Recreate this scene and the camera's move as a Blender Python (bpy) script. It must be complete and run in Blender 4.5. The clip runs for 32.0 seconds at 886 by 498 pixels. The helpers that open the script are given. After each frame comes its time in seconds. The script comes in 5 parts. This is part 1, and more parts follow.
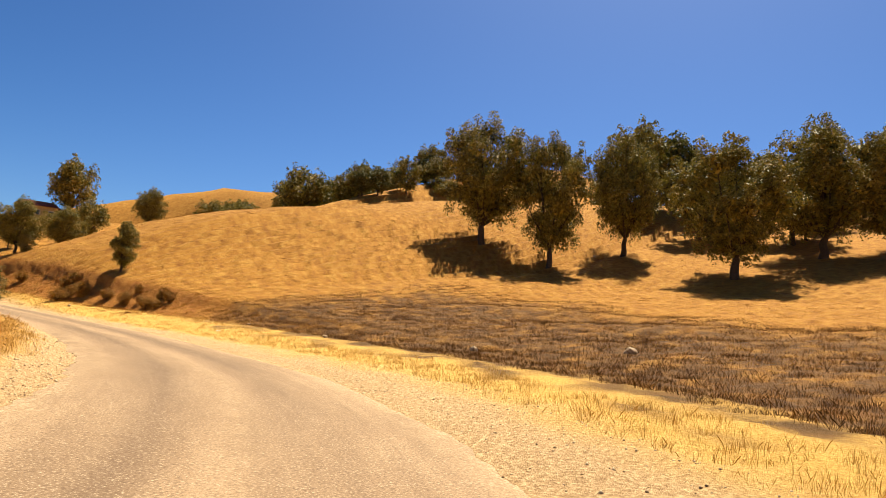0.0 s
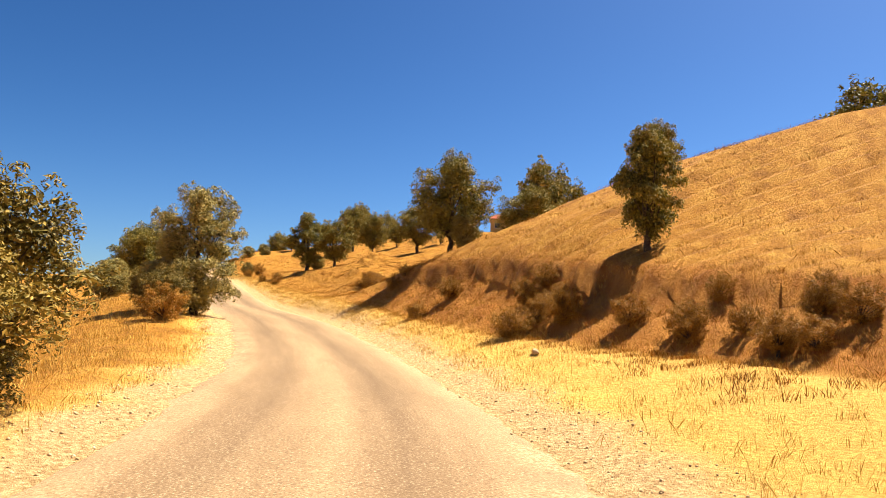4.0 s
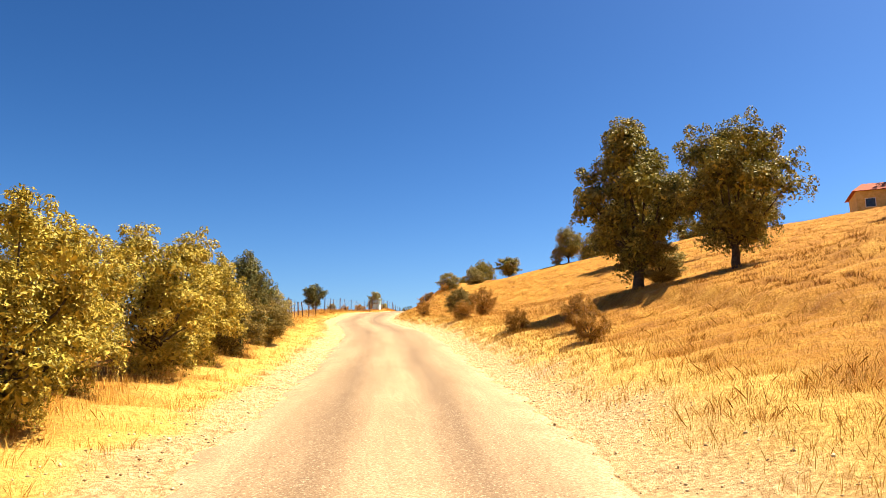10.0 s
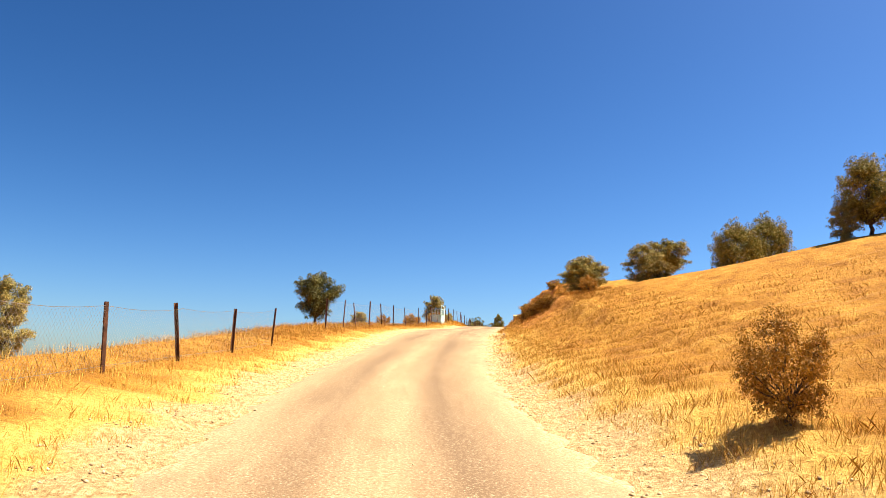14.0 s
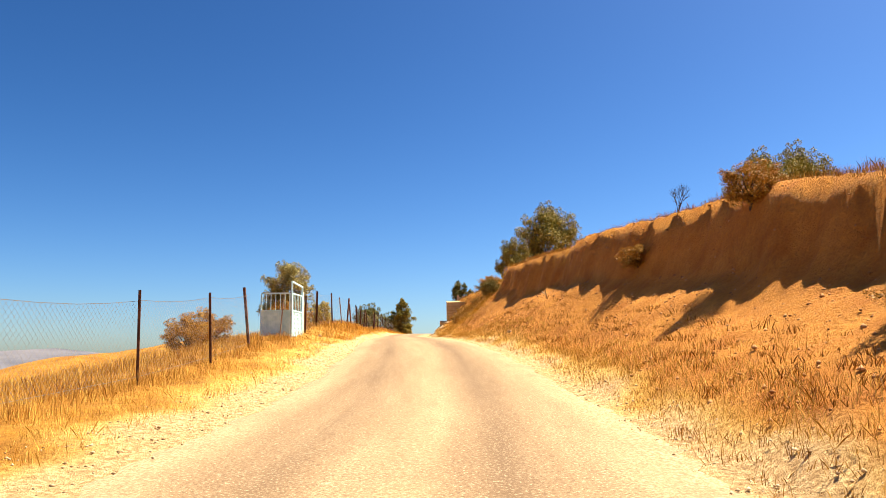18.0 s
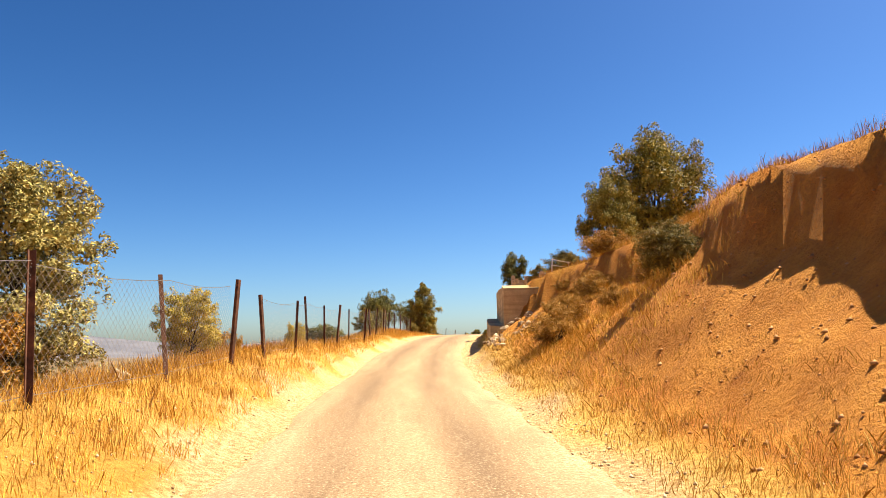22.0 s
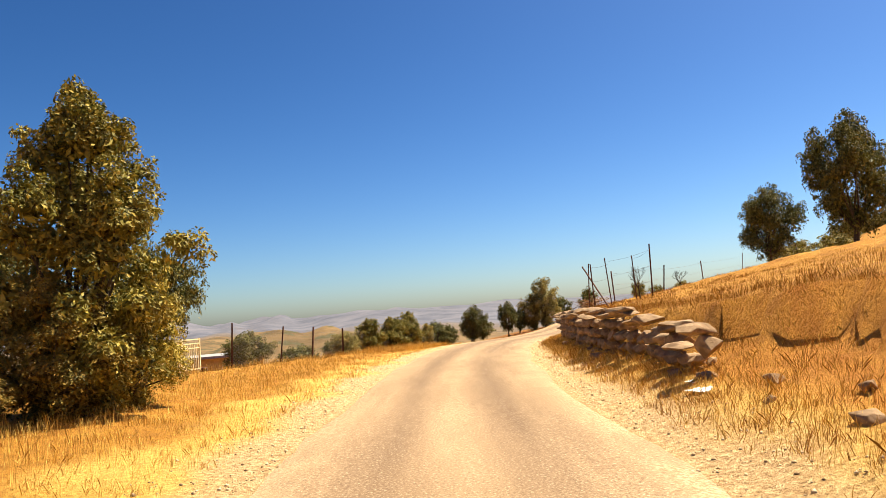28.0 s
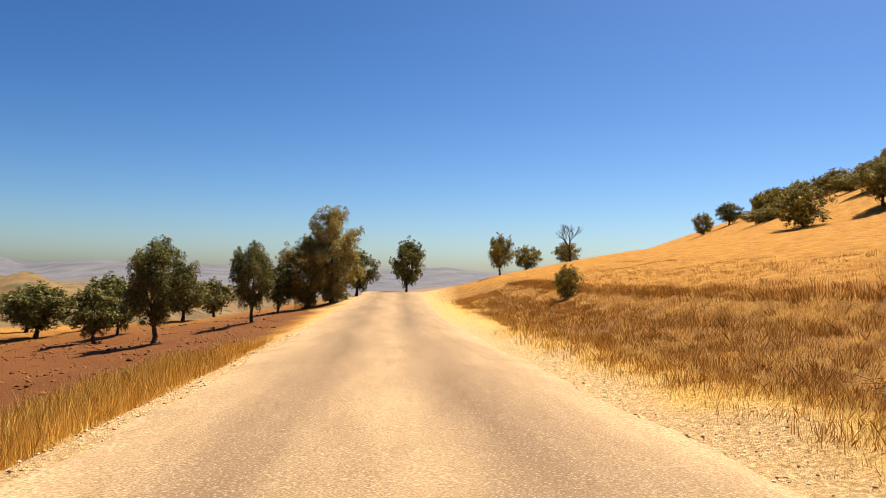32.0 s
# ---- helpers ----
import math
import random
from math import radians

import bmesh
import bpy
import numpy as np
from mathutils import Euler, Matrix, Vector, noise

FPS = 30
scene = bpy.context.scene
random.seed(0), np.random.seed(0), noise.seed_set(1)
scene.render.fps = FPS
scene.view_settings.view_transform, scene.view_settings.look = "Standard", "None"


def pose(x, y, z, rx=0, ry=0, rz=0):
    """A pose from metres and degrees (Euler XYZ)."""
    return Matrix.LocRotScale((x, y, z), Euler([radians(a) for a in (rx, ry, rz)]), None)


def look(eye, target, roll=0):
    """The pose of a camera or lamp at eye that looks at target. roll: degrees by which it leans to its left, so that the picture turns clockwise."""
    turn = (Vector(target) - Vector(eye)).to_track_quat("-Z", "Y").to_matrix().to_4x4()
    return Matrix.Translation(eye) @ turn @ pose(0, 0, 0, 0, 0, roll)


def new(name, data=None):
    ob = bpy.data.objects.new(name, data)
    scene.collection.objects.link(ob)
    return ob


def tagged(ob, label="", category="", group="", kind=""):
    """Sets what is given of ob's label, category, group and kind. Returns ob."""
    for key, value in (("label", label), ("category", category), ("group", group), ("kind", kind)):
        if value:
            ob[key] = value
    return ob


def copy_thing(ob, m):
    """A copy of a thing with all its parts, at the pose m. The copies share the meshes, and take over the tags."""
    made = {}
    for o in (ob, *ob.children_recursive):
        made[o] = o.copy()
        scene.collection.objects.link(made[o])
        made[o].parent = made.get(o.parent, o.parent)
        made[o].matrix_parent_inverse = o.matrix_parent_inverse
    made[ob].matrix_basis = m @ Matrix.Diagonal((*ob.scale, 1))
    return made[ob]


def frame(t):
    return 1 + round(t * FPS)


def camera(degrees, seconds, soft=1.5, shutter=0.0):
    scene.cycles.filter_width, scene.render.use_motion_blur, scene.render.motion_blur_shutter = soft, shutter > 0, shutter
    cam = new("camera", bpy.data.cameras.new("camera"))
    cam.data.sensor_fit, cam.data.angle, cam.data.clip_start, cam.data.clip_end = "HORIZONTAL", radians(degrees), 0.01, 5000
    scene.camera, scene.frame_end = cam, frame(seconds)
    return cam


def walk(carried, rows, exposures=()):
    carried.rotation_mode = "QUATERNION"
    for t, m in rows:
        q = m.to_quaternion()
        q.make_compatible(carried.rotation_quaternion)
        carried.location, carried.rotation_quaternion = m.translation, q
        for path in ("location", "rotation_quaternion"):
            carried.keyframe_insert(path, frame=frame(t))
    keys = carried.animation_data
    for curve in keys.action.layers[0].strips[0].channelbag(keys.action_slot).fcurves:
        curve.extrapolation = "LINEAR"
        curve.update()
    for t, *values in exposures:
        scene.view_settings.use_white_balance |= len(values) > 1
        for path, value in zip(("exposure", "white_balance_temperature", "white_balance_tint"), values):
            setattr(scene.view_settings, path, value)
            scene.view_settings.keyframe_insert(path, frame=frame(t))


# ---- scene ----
cam = camera(63.0, 32.0, 0.8)
# seconds, x, y, z, and the turn in degrees
PATH = [
    (0.0, 0.14, -0.55, 0.06, 98.20, -4.90, -55.01),
    (0.5, 3.63, 2.95, 0.32, 98.78, -5.30, -50.16),
    (1.0, 6.59, 6.48, 0.52, 98.13, -5.67, -45.80),
    (1.5, 9.14, 10.25, 0.72, 97.96, -5.02, -41.23),
    (2.0, 11.33, 14.24, 0.83, 97.40, -4.27, -36.84),
    (2.5, 13.30, 18.68, 0.91, 96.89, -3.47, -31.66),
    (3.0, 15.01, 23.22, 1.10, 96.44, -2.86, -26.42),
    (3.5, 16.27, 27.38, 1.26, 96.40, -2.38, -21.81),
    (4.0, 17.49, 31.61, 1.39, 96.69, -1.98, -18.48),
    (4.5, 18.49, 35.80, 1.55, 96.98, -2.18, -16.50),
    (5.0, 19.37, 39.97, 1.71, 97.14, -2.94, -15.34),
    (5.5, 20.15, 44.02, 1.87, 97.26, -3.39, -14.06),
    (6.0, 20.69, 47.88, 2.05, 97.54, -1.68, -11.38),
    (6.5, 20.94, 51.50, 2.24, 97.93, -1.53, -8.17),
    (7.0, 20.93, 56.08, 2.64, 97.12, -1.14, -5.15),
    (7.5, 20.79, 60.58, 3.08, 98.06, -1.22, -3.61),
    (8.0, 20.59, 64.80, 3.35, 97.75, 0.81, -2.91),
    (8.5, 20.19, 69.05, 3.61, 99.18, 0.56, -2.39),
    (9.0, 19.67, 73.39, 3.90, 99.07, 0.44, -2.97),
    (9.5, 19.40, 78.14, 4.28, 99.59, 0.35, -3.28),
    (10.0, 19.36, 82.97, 4.68, 99.58, 0.64, -3.18),
    (10.5, 19.34, 87.37, 5.03, 99.63, 1.21, -2.44),
    (11.0, 19.28, 92.06, 5.43, 99.97, 0.98, -1.66),
    (11.5, 19.22, 97.39, 5.93, 100.04, 0.85, -1.08),
    (12.0, 18.99, 102.45, 6.39, 100.26, 0.89, -0.38),
    (12.5, 18.89, 107.22, 6.89, 99.96, 0.16, 0.59),
    (13.0, 18.63, 112.70, 7.54, 100.15, -1.27, 0.98),
    (13.5, 18.27, 118.69, 8.13, 100.48, -1.90, 0.72),
    (14.0, 17.60, 124.64, 8.65, 100.31, -1.37, 1.23),
    (14.5, 16.94, 130.46, 9.18, 100.12, -0.57, 0.73),
    (15.0, 16.40, 136.22, 9.71, 100.10, 0.46, -1.26),
    (15.5, 16.10, 141.96, 10.24, 100.16, 1.70, -3.69),
    (16.0, 16.35, 147.77, 10.89, 100.06, 2.52, -3.75),
    (16.5, 16.56, 154.61, 11.67, 99.32, 1.29, -4.45),
    (17.0, 16.78, 161.31, 12.36, 98.62, 0.53, -5.62),
    (17.5, 17.10, 167.21, 12.86, 98.76, 0.41, -6.71),
    (18.0, 17.48, 172.10, 13.30, 98.96, 0.63, -7.67),
    (18.5, 17.93, 176.28, 13.68, 98.97, 0.59, -9.55),
    (19.0, 18.51, 179.74, 13.98, 98.77, 2.62, -11.66),
    (19.5, 19.05, 182.82, 14.20, 98.04, 4.10, -11.56),
    (20.0, 19.42, 185.62, 14.43, 99.29, 3.04, -10.04),
    (20.5, 19.65, 188.45, 14.72, 99.01, 3.65, -8.28),
    (21.0, 19.81, 191.67, 15.06, 99.00, 2.44, -6.51),
    (21.5, 19.84, 194.83, 15.31, 98.31, 1.34, -5.56),
    (22.0, 19.89, 198.08, 15.52, 97.80, 0.91, -5.73),
    (22.5, 19.96, 201.44, 15.69, 98.15, -0.11, -5.84),
    (23.0, 20.03, 204.89, 15.86, 97.84, -0.53, -6.58),
    (23.5, 20.18, 208.42, 16.02, 97.73, -1.08, -7.62),
    (24.0, 20.29, 211.90, 16.13, 97.89, -2.23, -8.81),
    (24.5, 20.54, 215.88, 16.18, 98.31, -2.13, -9.94),
    (25.0, 20.99, 220.55, 16.35, 98.18, -2.19, -11.54),
    (25.5, 21.44, 225.74, 16.72, 97.77, -1.21, -12.22),
    (26.0, 22.37, 231.69, 17.07, 96.92, -0.33, -12.22),
    (26.5, 23.42, 238.18, 17.39, 96.20, 0.02, -12.61),
    (27.0, 24.67, 245.29, 17.68, 95.65, 0.61, -13.36),
    (27.5, 26.18, 253.08, 17.95, 95.25, 1.86, -14.40),
    (28.0, 27.88, 261.32, 18.10, 95.18, 3.91, -16.02),
    (28.5, 30.22, 269.82, 18.11, 94.86, 4.74, -17.96),
    (29.0, 32.75, 278.05, 18.05, 94.32, 4.19, -20.61),
    (29.5, 35.80, 286.44, 17.97, 93.84, 3.09, -23.62),
    (30.0, 39.14, 294.54, 17.85, 92.59, 0.99, -26.76),
    (30.5, 42.47, 302.02, 17.70, 92.35, 0.90, -29.48),
    (31.0, 45.91, 309.01, 17.49, 92.24, 0.26, -30.88),
    (31.5, 49.07, 315.10, 17.29, 92.83, -0.69, -32.35),
    (32.0, 52.06, 320.46, 17.12, 92.37, -1.26, -34.46),
]
walk(cam, [(r[0], pose(*r[1:])) for r in PATH], [(0.0, 1.1), (2.0, 1.2), (5.0, 1.55), (8.0, 1.66), (25.0, 1.62), (29.0, 1.3), (32.0, 1.15)])

# ---- world and sun ----
SUN_AZ, SUN_EL = radians(74), radians(60.5)      # clockwise from +y, above the horizon
world = bpy.data.worlds.new("world")
scene.world = world
world.use_nodes = True
wn = world.node_tree.nodes
sky = wn.new("ShaderNodeTexSky")
sky.sky_type = "NISHITA"
sky.sun_disc = False
sky.sun_elevation, sky.sun_rotation = SUN_EL, SUN_AZ
sky.altitude = 1600
sky.air_density, sky.dust_density, sky.ozone_density = 1.0, 3.6, 3.0
wn["Background"].inputs["Strength"].default_value = 0.0215
deep = wn.new("ShaderNodeGamma")                      # a deep, clear highland sky
deep.inputs["Gamma"].default_value = 1.5
world.node_tree.links.new(sky.outputs[0], deep.inputs["Color"])
tint = wn.new("ShaderNodeHueSaturation")
tint.inputs["Hue"].default_value, tint.inputs["Saturation"].default_value = 0.498, 1.12
world.node_tree.links.new(deep.outputs[0], tint.inputs["Color"])
world.node_tree.links.new(tint.outputs[0], wn["Background"].inputs["Color"])
sun_data = bpy.data.lights.new("sun", "SUN")
sun_data.energy, sun_data.angle, sun_data.color = 5.0, radians(0.5), (1.0, 0.90, 0.69)
sun = new("sun", sun_data)
sun_dir = Vector((math.sin(SUN_AZ) * math.cos(SUN_EL), math.cos(SUN_AZ) * math.cos(SUN_EL), math.sin(SUN_EL)))
sun.matrix_world = look((0, 0, 200), Vector((0, 0, 200)) - sun_dir)


# ---- the line of the road ----
EYE = 1.45
P = np.array([r[:4] for r in PATH])
st = np.arange(0, 32.001, 0.05)
line = np.stack([np.interp(st, P[:, 0], P[:, k]) for k in (1, 2, 3)], 1)
for _ in range(60):                              # a smooth line
    line[1:-1] = 0.25 * line[:-2] + 0.5 * line[1:-1] + 0.25 * line[2:]
line[:, 2] -= EYE
back = (line[0] - line[8]) / np.linalg.norm(line[0] - line[8])
ahead = (line[-1] - line[-8]) / np.linalg.norm(line[-1] - line[-8])
run = np.arange(0.4, 40, 0.4)
pre = line[0] + back * run[::-1, None]
run2 = np.concatenate([np.arange(0.4, 420, 0.4), np.arange(422, 1500, 6.0)])
veer = -np.clip(run2 / 60, 0, 1) * radians(2.5)      # the road bends a little to the right, dips, rises and falls away
steps = np.stack([ahead[0] * np.cos(veer) - ahead[1] * np.sin(veer), ahead[0] * np.sin(veer) + ahead[1] * np.cos(veer)], 1) * np.diff(np.r_[0, run2])[:, None]
drop = np.where(run2 < 75, -0.03 * run2 + 0.0004 * run2 ** 2, -0.03 * (run2 - 75) - 0.0001 * (run2 - 75) ** 2)
post = np.column_stack([line[-1, :2] + np.cumsum(steps, 0), line[-1, 2] + np.maximum(drop, -25)])
LINE = np.vstack([pre, line, post])
LT = np.concatenate([-run[::-1] / 9.0, st, 32 + run2 / 13.0])    # station, as seconds of the drive
tang = np.gradient(LINE[:, :2], axis=0)          # direction of the road
tang /= np.linalg.norm(tang, axis=1, keepdims=True)


def stations(xy):
    """Station and signed offset (right is positive) of points, and the road's height there."""
    s = np.empty(len(xy)); d = np.empty(len(xy)); z = np.empty(len(xy))
    for a in range(0, len(xy), 4000):
        q = xy[a:a + 4000]
        j = ((q[:, None, 0] - LINE[None, ::2, 0]) ** 2 + (q[:, None, 1] - LINE[None, ::2, 1]) ** 2).argmin(1) * 2
        v = q - LINE[j, :2]
        s[a:a + 4000] = LT[j]
        side = tang[j, 1] * v[:, 0] - tang[j, 0] * v[:, 1]
        far = np.linalg.norm(v, axis=1)
        d[a:a + 4000] = np.where(side > 0, far, -far)
        z[a:a + 4000] = LINE[j, 2]
    return s, d, z


def table(s, rows, k):
    return np.interp(s, [r[0] for r in rows], [r[k] for r in rows])


# station: left edge, right edge of the paving
EDGE = [(-4, 3.0, 2.6), (0, 3.0, 2.4), (3, 2.8, 2.2), (6, 2.6, 1.7), (9, 2.2, 2.0), (13, 1.8, 2.2), (16, 2.2, 2.3), (18, 3.0, 2.6),
        (20, 2.7, 2.0), (23, 1.5, 2.0), (26, 1.5, 1.9), (28, 1.7, 2.1), (30, 2.3, 2.4), (32, 2.8, 3.6), (36, 2.8, 3.4), (70, 2.8, 3.0)]
# station: toe of the bank, height of the toe, height of the bank above it, its width, slope of the hill beyond, height at which that slope eases
RIGHT = [(-4, 10, 0.2, 0.3, 4.0, 0.15, 90), (1.0, 10, 0.3, 0.3, 4.0, 0.15, 90), (2.5, 9.5, 0.5, 0.4, 4.0, 0.16, 90), (4.2, 9.0, 0.6, 0.8, 2.6, 0.17, 90), (5.2, 7.4, 0.6, 1.5, 2.4, 0.20, 30), (6.0, 5.4, 0.6, 2.0, 2.6, 0.36, 20),
         (6.8, 4.3, 0.6, 2.5, 2.6, 0.64, 15), (7.5, 4.0, 0.6, 2.3, 2.3, 0.56, 17), (8.0, 4.0, 0.7, 1.7, 2.1, 0.44, 20), (8.5, 3.8, 0.8, 0.7, 2.0, 0.34, 50), (9.2, 4.5, 0.7, 0.4, 3.0, 0.29, 45), (11, 4.6, 0.6, 0.9, 3.4, 0.26, 38), (12, 4.6, 0.6, 1.4, 3.6, 0.24, 34), (13, 4.5, 0.5, 0.9, 3.2, 0.27, 30), (14, 4.4, 0.5, 0.3, 3.0, 0.30, 24),
         (15.8, 3.8, 0.4, 0.8, 2.2, 0.28, 16), (16.9, 3.6, 0.3, 1.7, 2.7, 0.24, 16), (17.7, 3.4, 0.2, 2.1, 2.9, 0.06, 8), (19, 3.1, 0.2, 2.75, 3.4, 0.05, 8), (20, 3.0, 0.2, 3.5, 3.5, 0.10, 10), (21.3, 3.0, 0.2, 3.4, 3.4, 0.12, 10), (23.5, 3.0, 0.2, 3.4, 3.0, 0.2, 10), (24.6, 3.2, 0.4, 3.2, 3.5, 0.28, 10), (25.2, 3.3, 0.6, 2.7, 3.0, 0.30, 10),
         (25.5, 3.4, 0.65, 2.3, 1.6, 0.28, 10), (25.62, 3.78, 0.55, 1.85, 0.38, 0.28, 10), (27.2, 4.0, 0.55, 1.7, 0.38, 0.26, 9), (27.5, 3.9, 0.4, 1.3, 1.0, 0.24, 9), (27.9, 3.8, 0.35, 1.4, 1.8, 0.2, 11), (28.55, 3.8, 0.3, 1.25, 1.6, 0.19, 13), (28.8, 4.0, 0.3, 1.0, 0.6, 0.18, 13), (29.1, 3.9, 0.2, 1.0, 0.3, 0.17, 14), (29.9, 4.0, 0.2, 1.0, 0.3, 0.17, 14), (30.4, 4.8, 0.2, 1.3, 0.8, 0.2, 14),
         (31, 5.0, 0.2, 1.3, 3.0, 0.2, 16), (34, 5.4, 0.3, 1.2, 3.5, 0.2, 22), (37, 5.4, 0.4, 1.3, 3.5, 0.22, 24), (40, 5.4, 0.4, 0.9, 4.0, 0.18, 24), (70, 5.4, 0.3, 0.4, 4.0, 0.12, 22)]
# station: width of the left verge, rise of the verge's end, fall of the land beyond, how far down it goes
LEFT = [(-4, 5.0, 0.2, 0.15, 4), (3, 4.0, 0.3, 0.12, 4), (6, 4.5, 0.1, 0.16, 6), (9, 6.5, 0.2, 0.3, 14), (12.5, 6.0, 0.4, 0.3, 18), (14.5, 6.0, 0.5, 0.25, 20), (16, 7.0, 0.4, 0.2, 20), (20, 6.0, 0.2, 0.16, 20), (21.8, 4.6, 0.2, 0.14, 20), (22.6, 3.4, 0.6, 0.14, 20), (24, 2.8, 0.8, 0.16, 20), (24.7, 2.7, 0.88, 0.2, 20), (25.25, 2.65, 0.66, 0.26, 22), (25.6, 2.6, 0.53, 0.28, 20), (26.3, 2.7, 0.53, 0.24, 20),
        (27.3, 4.5, 0.45, 0.16, 18), (28, 8.0, 0.35, 0.16, 18), (29, 9.0, 0.3, 0.18, 16), (30, 6.0, 0.1, 0.2, 14), (30.8, 4.5, -0.3, 0.2, 10), (31.5, 4.0, -0.5, 0.2, 8), (40, 4.0, -0.5, 0.2, 8), (70, 4.0, -0.5, 0.15, 10)]


def smooth(a, b, x):
    t = np.clip((x - a) / (b - a), 0, 1)
    return t * t * (3 - 2 * t)


def lumps(x, y, size, seed):
    """Soft unevenness of the land from sums of waves."""
    r = np.random.RandomState(seed)
    out = np.zeros_like(x)
    for k in range(7):
        a = r.uniform(0, 2 * np.pi); f = 2 * np.pi / size * r.uniform(0.6, 1.8)
        out += np.sin((x * np.cos(a) + y * np.sin(a)) * f + r.uniform(0, 6.28))
    return out / 4.0


def ground(x, y, fine=True):
    """The height of the land at the points."""
    x = np.atleast_1d(np.asarray(x, float)); y = np.atleast_1d(np.asarray(y, float))
    s, d, z = stations(np.stack([x, y], 1))
    le, re = table(s, EDGE, 1), table(s, EDGE, 2)
    n1, n2 = lumps(x, y, 9.0, 3), lumps(x, y, 2.3, 4)
    # right of the road
    toe, tr, hb, wb, up, top = [table(s, RIGHT, k) for k in range(1, 7)]
    calm = smooth(70, 30, np.abs(d))
    n1, n2 = n1 * calm, n2 * calm
    n3 = lumps(x, y, 1.7, 6) * calm
    walled = smooth(25.5, 25.6, s) * smooth(27.25, 27.15, s)
    toe = toe + (0.35 * n1 * smooth(0, 3, hb) + 0.18 * n2 * smooth(0.3, 1.2, hb)) * (1 - walled) * smooth(0.3, 1.6, wb)
    q = np.clip((d - toe) / wb, 0, 1)
    cut = smooth(17.2, 18.6, s) * smooth(23.6, 22.8, s)          # the steep head of the cutting
    lip = smooth(27.5, 27.8, s) * smooth(28.8, 28.6, s)          # an undercut lip of turf
    bank = tr * smooth(re + 0.3, toe, d) + hb * ((0.78 - 0.29 * lip - 0.12 * cut) * np.minimum(q, 0.86) + (0.33 + 0.25 * lip + 0.1 * cut) * smooth(0.97 - np.clip((0.5 - 0.3 * lip + 0.12 * cut) / wb, 0.055, 0.9) + 0.012 * n3, 0.97, q)) + 0.05 * n3 * smooth(0, 0.4, q) * smooth(1.0, 0.7, q) * smooth(0.6, 1.6, hb)
    rise = np.clip(d - toe - wb, 0, None)
    hill = top * (1 - np.exp(-rise * up / top))
    hill = hill + 0.15 * np.clip(rise - 36, 0, 110) * smooth(13, 9, s) + 0.26 * np.clip(rise - 30, 0, 120) * smooth(30, 33, s) * smooth(58, 44, s)
    right = 0.03 * smooth(0, 1, d - re) + bank + hill + 0.22 * n1 * smooth(1, 12, rise) + 0.05 * n2 * smooth(0, 1.5, d - re)
    for ms, md, mh in ((9.3, 8.0, 0.55), (10.6, 10.5, 0.7), (11.6, 13.5, 0.8), (9.9, 8.8, 0.4)):
        right = right + mh * np.exp(-((s - ms) / 0.28) ** 2 - ((d - md) / 2.0) ** 2) * (1 + 0.5 * n3)
    # left of the road
    vw, vr, fall, deep = [table(s, LEFT, k) for k in range(1, 5)]
    e = -d
    out = np.clip(e - vw, 0, None)
    left = vr * smooth(le, vw, e) - deep * (1 - np.exp(-out * fall / deep)) + 0.2 * n1 * smooth(0, 8, out) + 0.05 * n2 * smooth(0, 1.5, e - le)
    h = z + np.where(d > 0, right, left)
    # the valley, brown hills in it and mountains beyond
    far = np.hypot(x - 40, y - 300)
    valley = -14 + 9 * lumps(x, y, 420, 8) + 5 * lumps(x, y, 130, 9)
    mounts = smooth(1700, 3000, far) * (46 + 24 * lumps(x, y, 900, 12) + 16 * lumps(x, y, 260, 13))
    away = smooth(120, 420, np.where(d > 0, d * 0.55, -d)) 
    onward = smooth(44, 58, s)
    h = h * (1 - away) + away * (np.where(d > 0, (14 + valley) * onward + (1 - onward) * (np.maximum(z, 14) + 60 * smooth(0, 260, d) * (1 - 0.5 * smooth(34, 40, s)) - 30 * smooth(500, 1200, d)), 14 + valley) + mounts)
    knolls = 28 * np.exp(-((x - 72) / 85) ** 2 - ((y - 757) / 70) ** 2) * (1 + 0.22 * lumps(x, y, 40, 17)) + 20 * np.exp(-((x - 190) / 90) ** 2 - ((y - 860) / 80) ** 2)
    h = h + knolls * smooth(60, 140, -d)
    paved = smooth(re + 0.5, re, d) * smooth(le + 0.5, le, -d)
    return h - 0.05 * paved


# ---- materials ----
def material(name, rough=0.9):
    m = bpy.data.materials.new(name)
    m.use_nodes = True
    b = m.node_tree.nodes["Principled BSDF"]
    b.inputs["Roughness"].default_value = rough
    if rough > 0.5:
        b.inputs["Specular IOR Level"].default_value = 0.15
    return m, m.node_tree.nodes, m.node_tree.links, b


def ramp(nodes, links, fac, stops):
    r = nodes.new("ShaderNodeValToRGB")
    while len(r.color_ramp.elements) < len(stops):
        r.color_ramp.elements.new(0.5)
    for e, (p, c) in zip(r.color_ramp.elements, stops):
        e.position, e.color = p, (*c, 1)
    links.new(fac, r.inputs[0])
    return r.outputs[0]


def tex_noise(nodes, links, scale, detail=6, rough=0.6, vec=None):
    t = nodes.new("ShaderNodeTexNoise")
    t.inputs["Scale"].default_value, t.inputs["Detail"].default_value, t.inputs["Roughness"].default_value = scale, detail, rough
    if vec is None:
        g = nodes.new("ShaderNodeNewGeometry")
        vec = g.outputs["Position"]
    links.new(vec, t.inputs["Vector"])
    return t.outputs["Fac"]


